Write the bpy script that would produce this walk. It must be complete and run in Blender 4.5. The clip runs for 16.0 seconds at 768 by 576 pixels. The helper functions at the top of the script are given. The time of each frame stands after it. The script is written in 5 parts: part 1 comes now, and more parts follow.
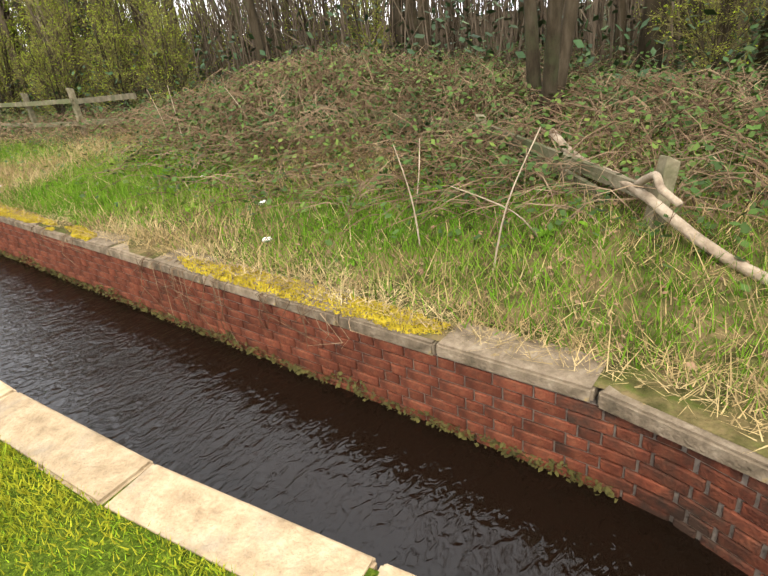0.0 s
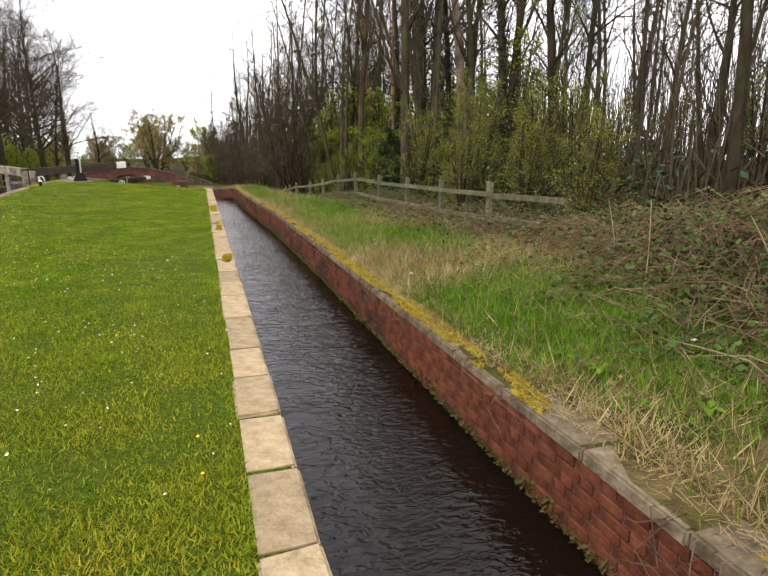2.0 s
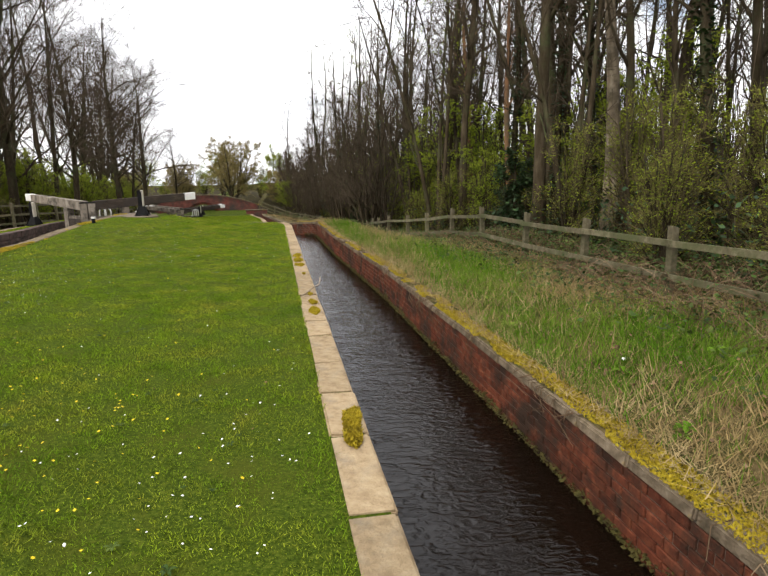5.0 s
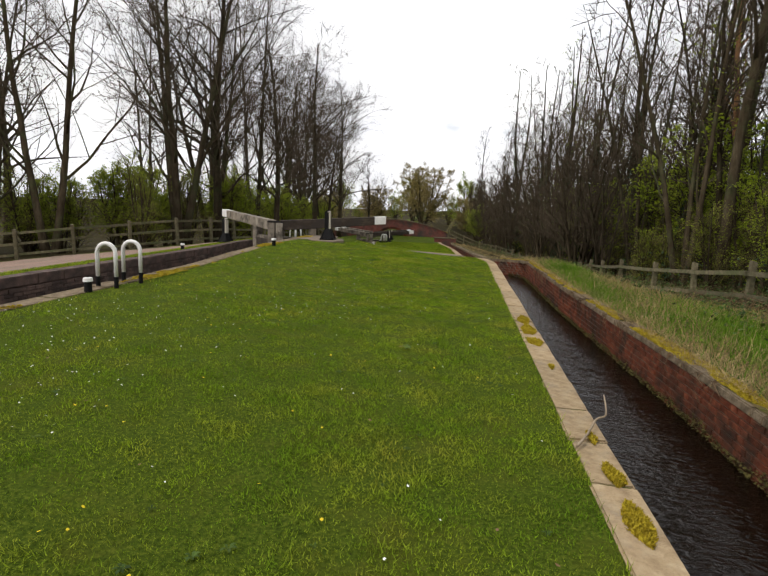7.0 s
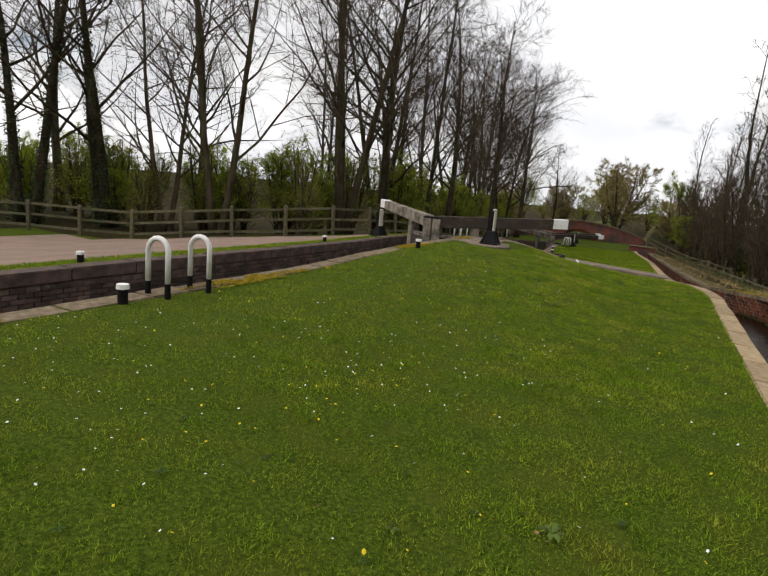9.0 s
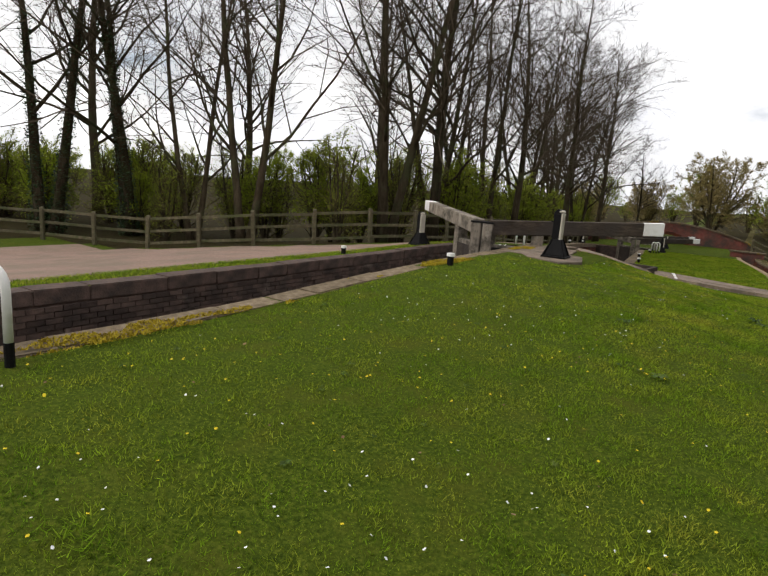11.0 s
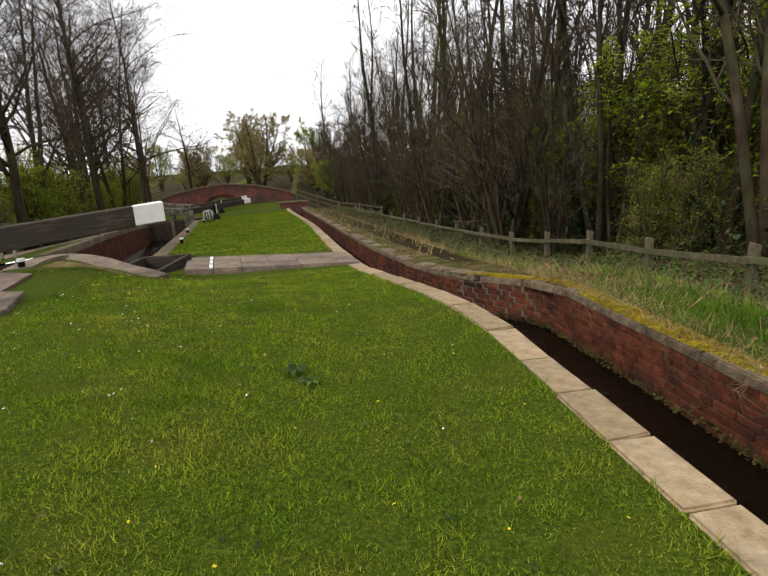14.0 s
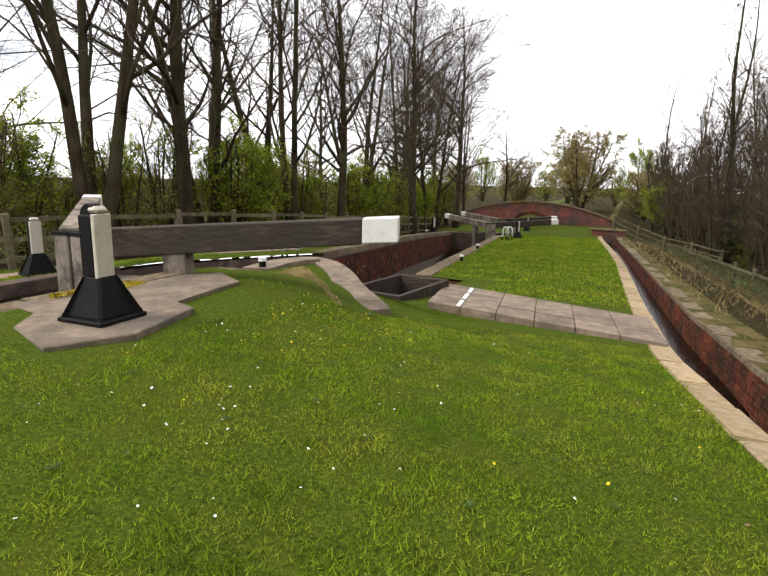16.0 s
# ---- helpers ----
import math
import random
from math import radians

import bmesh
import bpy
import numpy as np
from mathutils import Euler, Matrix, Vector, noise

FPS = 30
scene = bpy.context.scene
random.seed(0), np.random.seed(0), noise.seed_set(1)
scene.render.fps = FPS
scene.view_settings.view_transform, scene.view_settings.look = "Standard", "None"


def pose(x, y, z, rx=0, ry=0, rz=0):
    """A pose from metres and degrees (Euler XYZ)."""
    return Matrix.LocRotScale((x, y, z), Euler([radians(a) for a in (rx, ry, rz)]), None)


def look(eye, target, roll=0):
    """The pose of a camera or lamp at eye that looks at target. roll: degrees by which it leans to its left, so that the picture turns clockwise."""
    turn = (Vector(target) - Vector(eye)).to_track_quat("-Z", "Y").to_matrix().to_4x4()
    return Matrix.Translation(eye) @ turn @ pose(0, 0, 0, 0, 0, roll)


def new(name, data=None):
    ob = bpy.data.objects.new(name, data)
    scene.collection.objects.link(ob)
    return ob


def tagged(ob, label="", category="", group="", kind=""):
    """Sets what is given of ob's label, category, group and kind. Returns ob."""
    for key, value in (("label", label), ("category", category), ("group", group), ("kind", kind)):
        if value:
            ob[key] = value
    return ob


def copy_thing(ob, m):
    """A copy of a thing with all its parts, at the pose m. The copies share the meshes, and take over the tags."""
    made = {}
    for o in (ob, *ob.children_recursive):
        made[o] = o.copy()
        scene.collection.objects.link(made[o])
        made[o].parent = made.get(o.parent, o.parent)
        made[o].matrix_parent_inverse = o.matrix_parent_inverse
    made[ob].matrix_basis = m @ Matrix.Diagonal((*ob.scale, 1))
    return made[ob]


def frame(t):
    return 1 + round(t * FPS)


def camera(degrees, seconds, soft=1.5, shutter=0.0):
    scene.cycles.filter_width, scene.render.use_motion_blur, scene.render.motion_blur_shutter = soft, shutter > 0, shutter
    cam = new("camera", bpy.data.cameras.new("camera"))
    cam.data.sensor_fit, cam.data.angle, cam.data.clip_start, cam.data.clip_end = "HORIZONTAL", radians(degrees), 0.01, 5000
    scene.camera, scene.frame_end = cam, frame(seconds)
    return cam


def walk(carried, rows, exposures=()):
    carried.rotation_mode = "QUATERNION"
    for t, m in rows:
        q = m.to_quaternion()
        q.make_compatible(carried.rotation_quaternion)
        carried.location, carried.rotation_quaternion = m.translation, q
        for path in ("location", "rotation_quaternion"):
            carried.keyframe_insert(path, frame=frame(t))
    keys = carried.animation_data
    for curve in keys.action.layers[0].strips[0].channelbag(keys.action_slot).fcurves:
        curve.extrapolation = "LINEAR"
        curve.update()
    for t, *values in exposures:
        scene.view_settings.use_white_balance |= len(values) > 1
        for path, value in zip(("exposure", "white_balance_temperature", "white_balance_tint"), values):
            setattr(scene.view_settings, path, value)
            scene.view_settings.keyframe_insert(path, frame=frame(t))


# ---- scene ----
cam = camera(69.77, 16.0, soft=1.5)
PATH = [
    (0, (-0.565, 0.015, 1.631), (1.486, 1.764, 0.313), -7.0),
    (0.2, (-0.518, 0.329, 1.622), (1.408, 2.236, 0.336), -5.1),
    (0.5, (-0.521, 0.800, 1.566), (1.088, 3.105, 0.516), -3.0),
    (0.8, (-0.444, 1.253, 1.537), (0.960, 3.710, 0.540), -0.3),
    (1.2, (-0.407, 1.816, 1.535), (0.829, 4.400, 0.641), 0.6),
    (1.6, (-0.375, 2.240, 1.555), (0.680, 4.930, 0.750), 0.2),
    (2, (-0.347, 2.785, 1.585), (0.548, 5.557, 0.866), 0.0),
    (2.5, (-0.365, 3.571, 1.618), (0.441, 6.394, 0.999), 0.7),
    (3, (-0.370, 4.412, 1.650), (0.410, 7.244, 1.035), 0.6),
    (5.3, (-0.535, 8.512, 1.685), (-0.055, 11.417, 1.109), -0.4),
    (5.5, (-0.515, 8.893, 1.683), (-0.127, 11.817, 1.136), 0.4),
    (6, (-0.600, 9.813, 1.673), (-0.415, 12.767, 1.189), 1.4),
    (6.5, (-0.743, 10.949, 1.638), (-0.819, 13.911, 1.166), 1.6),
    (7, (-1.106, 12.060, 1.603), (-1.495, 15.000, 1.150), 2.1),
    (7.5, (-1.289, 13.016, 1.595), (-2.044, 15.879, 1.110), 2.3),
    (8, (-1.412, 13.917, 1.605), (-2.496, 16.664, 1.080), 3.8),
    (8.5, (-1.430, 14.600, 1.634), (-2.602, 17.308, 1.095), 3.9),
    (9, (-1.377, 15.289, 1.674), (-2.662, 17.943, 1.124), 5.2),
    (9.2, (-1.412, 15.602, 1.674), (-2.758, 18.225, 1.120), 5.5),
    (11.3, (-2.202, 19.230, 1.600), (-3.838, 21.680, 1.034), 4.2),
    (11.5, (-2.244, 19.596, 1.601), (-3.873, 22.051, 1.034), 4.6),
    (12, (-2.274, 20.553, 1.624), (-3.866, 23.041, 1.101), 4.5),
    (12.5, (-2.215, 21.428, 1.642), (-3.759, 23.950, 1.139), 2.9),
    (13, (-2.119, 22.292, 1.651), (-3.353, 24.981, 1.154), 0.6),
    (13.5, (-1.804, 23.026, 1.644), (-2.421, 25.906, 1.074), -1.7),
    (14, (-1.759, 23.756, 1.617), (-1.371, 26.643, 0.903), -4.1),
    (14.5, (-1.674, 24.365, 1.623), (-0.816, 27.124, 0.815), -6.2),
    (15, (-1.587, 25.296, 1.629), (-1.044, 28.150, 0.880), -1.8),
    (15.2, (-1.559, 25.643, 1.626), (-1.261, 28.539, 0.900), -0.8),
    (15.5, (-1.489, 26.001, 1.615), (-1.594, 28.914, 0.906), 0.7),
    (16, (-1.434, 26.588, 1.585), (-2.605, 29.286, 0.994), 1.3),
]
walk(cam, [(t, look(e, p, r)) for t, e, p, r in PATH],
     exposures=[(0, 1.15), (0.5, 1.1), (1.0, 0.8), (1.5, 0.55), (3, 0.1), (5.5, 0.15), (6.5, -0.08), (7, -0.3), (9, -0.5), (12.5, -0.35), (13.5, -0.35), (14.5, 0.2), (15, 0.45), (16, 0.33)])

# ---- sky and sun ----
SUN_ELEV, SUN_AZ = radians(46), radians(-125)
world = bpy.data.worlds.new("sky")
scene.world = world
world.use_nodes = True
wn, wl = world.node_tree.nodes, world.node_tree.links
wn.clear()
w_out, w_bg = wn.new("ShaderNodeOutputWorld"), wn.new("ShaderNodeBackground")
w_sky = wn.new("ShaderNodeTexSky")
w_sky.sky_type, w_sky.sun_disc = "NISHITA", False
w_sky.sun_elevation, w_sky.sun_rotation = SUN_ELEV, SUN_AZ
w_sky.air_density, w_sky.dust_density = 1.0, 1.5
w_tc, w_map = wn.new("ShaderNodeTexCoord"), wn.new("ShaderNodeMapping")
w_map.inputs["Scale"].default_value = (1.0, 1.0, 2.2)
w_no, w_ra = wn.new("ShaderNodeTexNoise"), wn.new("ShaderNodeValToRGB")
w_no.inputs["Scale"].default_value, w_no.inputs["Detail"].default_value = 2.4, 7.0
w_no.inputs["Roughness"].default_value = 0.58
w_ra.color_ramp.elements[0].position, w_ra.color_ramp.elements[1].position = 0.27, 0.40
w_cl = wn.new("ShaderNodeValToRGB")
w_cl.color_ramp.elements[0].position, w_cl.color_ramp.elements[1].position = 0.35, 0.68
w_cl.color_ramp.elements[0].color = (13.6, 13.7, 14.4, 1)
w_cl.color_ramp.elements[1].color = (17.0, 16.8, 16.6, 1)
w_no2 = wn.new("ShaderNodeTexNoise")
w_no2.inputs["Scale"].default_value, w_no2.inputs["Detail"].default_value = 3.1, 6.0
w_mix = wn.new("ShaderNodeMix")
w_mix.data_type = "RGBA"
wl.new(w_tc.outputs["Generated"], w_map.inputs["Vector"])
wl.new(w_map.outputs["Vector"], w_no.inputs["Vector"])
wl.new(w_map.outputs["Vector"], w_no2.inputs["Vector"])
wl.new(w_no.outputs["Fac"], w_ra.inputs["Fac"])
wl.new(w_no2.outputs["Fac"], w_cl.inputs["Fac"])
wl.new(w_ra.outputs["Color"], w_mix.inputs[0])
wl.new(w_sky.outputs["Color"], w_mix.inputs[6])
wl.new(w_cl.outputs["Color"], w_mix.inputs[7])
wl.new(w_mix.outputs[2], w_bg.inputs["Color"])
w_bg.inputs["Strength"].default_value = 0.1
wl.new(w_bg.outputs[0], w_out.inputs["Surface"])

sun = new("sun", bpy.data.lights.new("sun", "SUN"))
sun.data.energy, sun.data.angle, sun.data.color = 2.0, radians(14), (1.0, 0.95, 0.88)
sun.matrix_world = look((30 * math.sin(SUN_AZ), 30 * math.cos(SUN_AZ), 30 * math.tan(SUN_ELEV)), (0, 0, 0))


# ---- materials ----
def material(name, stops, scale=4.0, rough=0.9, bump=0.0, bump_scale=40.0, detail=8.0, spec=0.3, stretch=(1, 1, 1),
             metal=0.0, second=None, second_scale=0.6, second_edge=(0.45, 0.6), random_amount=0.0, island=False, translucent=0.0):
    """Grain from a fine noise over stops, a second colour in larger patches, relief, and a shade of its own for each piece."""
    m = bpy.data.materials.new(name)
    m.use_nodes = True
    n, l = m.node_tree.nodes, m.node_tree.links
    b = n["Principled BSDF"]
    b.inputs["Roughness"].default_value, b.inputs["Metallic"].default_value = rough, metal
    b.inputs["Specular IOR Level"].default_value = spec
    tc, mp = n.new("ShaderNodeTexCoord"), n.new("ShaderNodeMapping")
    mp.inputs["Scale"].default_value = stretch
    l.new(tc.outputs["Object"], mp.inputs["Vector"])
    no, ra = n.new("ShaderNodeTexNoise"), n.new("ShaderNodeValToRGB")
    no.inputs["Scale"].default_value, no.inputs["Detail"].default_value = scale, detail
    no.inputs["Roughness"].default_value = 0.65
    l.new(mp.outputs["Vector"], no.inputs["Vector"])
    l.new(no.outputs["Fac"], ra.inputs["Fac"])
    e = ra.color_ramp.elements
    while len(e) < len(stops):
        e.new(0.5)
    for k, c in enumerate(stops):
        e[k].position, e[k].color = 0.28 + 0.44 * k / max(1, len(stops) - 1), (*c, 1)
    colour = ra.outputs["Color"]
    if second:
        n2, r2, mx = n.new("ShaderNodeTexNoise"), n.new("ShaderNodeValToRGB"), n.new("ShaderNodeMix")
        n2.inputs["Scale"].default_value, n2.inputs["Detail"].default_value = second_scale, 9.0
        n2.inputs["Roughness"].default_value = 0.7
        r2.color_ramp.elements[0].position, r2.color_ramp.elements[1].position = second_edge
        mx.data_type = "RGBA"
        l.new(tc.outputs["Object"], n2.inputs["Vector"])
        l.new(n2.outputs["Fac"], r2.inputs["Fac"])
        l.new(r2.outputs["Color"], mx.inputs[0])
        l.new(colour, mx.inputs[6])
        mx.inputs[7].default_value = (*second, 1)
        colour = mx.outputs[2]
    if random_amount:
        hs = n.new("ShaderNodeHueSaturation")
        src = n.new("ShaderNodeNewGeometry") if island else n.new("ShaderNodeObjectInfo")
        mr = n.new("ShaderNodeMapRange")
        mr.inputs["To Min"].default_value, mr.inputs["To Max"].default_value = 1 - random_amount, 1 + random_amount
        l.new(src.outputs["Random Per Island" if island else "Random"], mr.inputs["Value"])
        l.new(mr.outputs["Result"], hs.inputs["Value"])
        l.new(colour, hs.inputs["Color"])
        colour = hs.outputs["Color"]
    l.new(colour, b.inputs["Base Color"])
    if bump:
        nb, bp = n.new("ShaderNodeTexNoise"), n.new("ShaderNodeBump")
        nb.inputs["Scale"].default_value, nb.inputs["Detail"].default_value = bump_scale, 6.0
        bp.inputs["Strength"].default_value, bp.inputs["Distance"].default_value = bump, 0.02
        l.new(mp.outputs["Vector"], nb.inputs["Vector"])
        l.new(nb.outputs["Fac"], bp.inputs["Height"])
        l.new(bp.outputs["Normal"], b.inputs["Normal"])
    if translucent:
        tr, ms = n.new("ShaderNodeBsdfTranslucent"), n.new("ShaderNodeMixShader")
        ms.inputs[0].default_value = translucent
        l.new(colour, tr.inputs["Color"])
        l.new(b.outputs[0], ms.inputs[1])
        l.new(tr.outputs[0], ms.inputs[2])
        l.new(ms.outputs[0], n["Material Output"].inputs["Surface"])
    return m


M = {
    "soil": material("lawn_ground", [(0.015, 0.027, 0.003), (0.054, 0.082, 0.007), (0.14, 0.165, 0.018)], 42, 1.0, 1.0, 90,
                     second=(0.075, 0.085, 0.01), second_scale=1.7, second_edge=(0.5, 0.7), spec=0.05),
    "rough_ground": material("bank_ground", [(0.022, 0.022, 0.006), (0.055, 0.052, 0.016), (0.055, 0.085, 0.01)], 9, 1.0, 1.0, 30, spec=0.05,
                             second=(0.13, 0.095, 0.042), second_scale=2.3),
    "wood_floor": material("woodland_floor", [(0.012, 0.01, 0.004), (0.036, 0.027, 0.012), (0.022, 0.036, 0.007)], 4, 1.0, 1.0, 18, spec=0.03),
    "blade": material("grass_blade", [(0.075, 0.15, 0.008), (0.16, 0.25, 0.013), (0.29, 0.34, 0.024)], 1.3, 0.9, spec=0.08,
                      second=(0.29, 0.29, 0.035), second_scale=1.6, second_edge=(0.46, 0.7), random_amount=0.65, island=True, translucent=0.35),
    "long_blade": material("long_grass_blade", [(0.05, 0.125, 0.007), (0.1, 0.19, 0.013), (0.18, 0.25, 0.035)], 0.9, 0.9, spec=0.08,
                           random_amount=0.5, island=True, translucent=0.3),
    "straw": material("dead_straw", [(0.16, 0.11, 0.045), (0.3, 0.22, 0.1), (0.45, 0.36, 0.19)], 2.0, 0.95, spec=0.08,
                      random_amount=0.45, island=True, translucent=0.2),
    "bramble_leaf": material("bramble_leaf", [(0.015, 0.034, 0.006), (0.042, 0.078, 0.012), (0.12, 0.15, 0.025)], 1.5, 0.7, spec=0.2,
                             random_amount=0.4, island=True, translucent=0.15),
    "spring_leaf": material("spring_leaf", [(0.16, 0.24, 0.014), (0.27, 0.34, 0.025), (0.38, 0.42, 0.06)], 0.7, 0.9, spec=0.08,
                            random_amount=0.3, island=True, translucent=0.6),
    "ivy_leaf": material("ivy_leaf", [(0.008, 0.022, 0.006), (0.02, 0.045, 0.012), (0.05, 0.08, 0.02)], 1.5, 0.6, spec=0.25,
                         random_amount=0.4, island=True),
    "bramble_stem": material("bramble_stem", [(0.055, 0.032, 0.018), (0.12, 0.078, 0.045), (0.25, 0.185, 0.115)], 2.0, 0.95, spec=0.08,
                             random_amount=0.35, island=True),
    "bark": material("tree_bark", [(0.018, 0.013, 0.007), (0.045, 0.034, 0.02), (0.085, 0.066, 0.042)], 6, 1.0, 1.0, 25, stretch=(1, 1, 0.25), spec=0.08,
                     second=(0.055, 0.065, 0.028), second_scale=0.8, second_edge=(0.5, 0.66), random_amount=0.35),
    "lawn_moss": material("feathery_lawn_moss", [(0.15, 0.18, 0.012), (0.27, 0.27, 0.018), (0.36, 0.32, 0.03)], 2, 0.95, spec=0.05, random_amount=0.4, island=True, translucent=0.3),
    "bud_leaf": material("golden_buds", [(0.2, 0.15, 0.05), (0.3, 0.24, 0.08), (0.36, 0.32, 0.12)], 0.5, 0.9, spec=0.05, random_amount=0.3, island=True, translucent=0.4),
    "orange_bark": material("orange_bark", [(0.1, 0.055, 0.03), (0.22, 0.11, 0.05), (0.3, 0.16, 0.07)], 5, 0.95, 1.0, 25, stretch=(1, 1, 0.25),
                            second=(0.09, 0.08, 0.05), second_scale=0.6),
    "pale_bark": material("pale_bark", [(0.14, 0.10, 0.07), (0.28, 0.22, 0.15), (0.4, 0.33, 0.24)], 5, 0.95, 1.0, 25, stretch=(1, 1, 0.25),
                          second=(0.1, 0.08, 0.05), second_scale=0.9),
    "twig": material("twigs", [(0.034, 0.025, 0.015), (0.075, 0.057, 0.038), (0.13, 0.102, 0.072)], 1.0, 1.0, spec=0.05, random_amount=0.3, island=True),
    "hedge_twig": material("hedge_twigs", [(0.07, 0.06, 0.02), (0.14, 0.125, 0.04), (0.22, 0.2, 0.07)], 1.0, 0.95, spec=0.05, random_amount=0.35, island=True),
    "catkin_twig": material("budding_twigs", [(0.16, 0.12, 0.04), (0.24, 0.19, 0.07), (0.3, 0.25, 0.1)], 1.0, 0.9, random_amount=0.3, island=True),
    "stone": material("coping_sandstone", [(0.2, 0.14, 0.08), (0.33, 0.245, 0.145), (0.43, 0.34, 0.215)], 9, 0.95, 0.6, 50, spec=0.12,
                      second=(0.2, 0.17, 0.13), second_scale=2.5, second_edge=(0.5, 0.72), random_amount=0.18),
    "gritstone": material("lock_coping_stone", [(0.07, 0.055, 0.034), (0.16, 0.122, 0.08), (0.26, 0.21, 0.145)], 9, 0.95, 0.8, 40, spec=0.1,
                          second=(0.30, 0.2, 0.03), second_scale=1.4, second_edge=(0.56, 0.62), random_amount=0.2),
    "slab": material("paving_slab", [(0.14, 0.1, 0.07), (0.22, 0.165, 0.12), (0.31, 0.245, 0.185)], 8, 0.9, 0.5, 60,
                     second=(0.13, 0.105, 0.08), second_scale=2.4, random_amount=0.12),
    "moss": material("yellow_moss", [(0.17, 0.12, 0.008), (0.36, 0.27, 0.012), (0.5, 0.4, 0.03)], 9, 0.95, 1.0, 60),
    "brick": material("wet_red_brick", [(0.055, 0.016, 0.009), (0.12, 0.034, 0.017), (0.21, 0.07, 0.034)], 12, 0.9, 0.6, 70, spec=0.12,
                      second=(0.035, 0.02, 0.013), second_scale=2.2, second_edge=(0.43, 0.6), random_amount=0.25),
    "brick_joined": material("old_red_brick", [(0.055, 0.016, 0.009), (0.12, 0.034, 0.017), (0.21, 0.07, 0.034)], 12, 0.9, 0.6, 70, spec=0.12,
                             second=(0.035, 0.02, 0.013), second_scale=2.2, second_edge=(0.43, 0.6), random_amount=0.25, island=True),
    "lock_brick": material("sooty_lock_brick", [(0.03, 0.024, 0.02), (0.075, 0.05, 0.04), (0.14, 0.09, 0.07)], 3, 0.85, 0.7, 40,
                           second=(0.2, 0.16, 0.13), second_scale=1.2, second_edge=(0.58, 0.7), random_amount=0.4, island=True),
    "mortar": material("mortar", [(0.09, 0.07, 0.055), (0.17, 0.14, 0.11)], 12, 0.95, 0.5, 60),
    "algae": material("wet_moss", [(0.03, 0.03, 0.008), (0.07, 0.06, 0.012), (0.1, 0.08, 0.02)], 12, 0.9, 1.0, 50),
    "bed": material("channel_bed", [(0.012, 0.008, 0.005), (0.03, 0.02, 0.012)], 4, 0.9),
    "path": material("red_gravel", [(0.2, 0.125, 0.095), (0.27, 0.18, 0.14), (0.34, 0.24, 0.19)], 14, 0.95, 0.6, 120,
                     second=(0.2, 0.15, 0.11), second_scale=0.7),
    "timber": material("weathered_timber", [(0.13, 0.105, 0.08), (0.22, 0.185, 0.145), (0.32, 0.28, 0.23)], 9, 0.9, 0.8, 30, stretch=(1, 1, 0.12),
                       second=(0.07, 0.06, 0.045), second_scale=3.0, random_amount=0.15),
    "beam": material("dark_beam_timber", [(0.018, 0.013, 0.009), (0.048, 0.035, 0.025), (0.105, 0.08, 0.058)], 8, 0.95, 0.8, 24, stretch=(0.15, 1, 1),
                     second=(0.04, 0.032, 0.026), second_scale=1.2, random_amount=0.15),
    "rail": material("fence_timber", [(0.06, 0.05, 0.026), (0.12, 0.1, 0.058), (0.2, 0.175, 0.11)], 8, 0.95, 0.7, 30,
                     second=(0.07, 0.075, 0.03), second_scale=1.5, random_amount=0.2),
    "black": material("black_paint", [(0.004, 0.004, 0.004), (0.01, 0.009, 0.009)], 6, 0.6, 0.3, 30, spec=0.12),
    "white": material("white_paint", [(0.62, 0.6, 0.56), (0.75, 0.73, 0.7), (0.8, 0.79, 0.77)], 5, 0.6, 0.2, 30, second=(0.4, 0.36, 0.3), second_scale=3.0,
                      second_edge=(0.62, 0.75)),
    "cream": material("cream_paint", [(0.42, 0.38, 0.3), (0.55, 0.5, 0.42)], 6, 0.6, 0.2, 30, second=(0.3, 0.25, 0.18), second_scale=4.0, second_edge=(0.55, 0.7)),
    "bridge_brick": material("bridge_brick", [(0.13, 0.035, 0.028), (0.22, 0.065, 0.05), (0.3, 0.11, 0.085)], 2.5, 0.9, 0.6, 20,
                             second=(0.07, 0.055, 0.045), second_scale=0.5, second_edge=(0.42, 0.6)),
    "petal": material("dandelion_petal", [(0.6, 0.42, 0.01), (0.75, 0.6, 0.02)], 3, 0.7),
    "daisy": material("daisy_petal", [(0.7, 0.7, 0.68), (0.8, 0.8, 0.78)], 3, 0.7),
    "dead_leaf": material("dead_leaf", [(0.09, 0.045, 0.018), (0.17, 0.1, 0.05), (0.24, 0.165, 0.1)], 3, 0.8, random_amount=0.35, island=True),
    "dead_wood": material("dead_wood", [(0.13, 0.09, 0.055), (0.26, 0.2, 0.135), (0.38, 0.31, 0.22)], 6, 0.9, 0.8, 25),
    "hill": material("far_trees", [(0.06, 0.07, 0.03), (0.12, 0.13, 0.05), (0.18, 0.17, 0.08)], 0.4, 0.95, 1.0, 2.0),
}

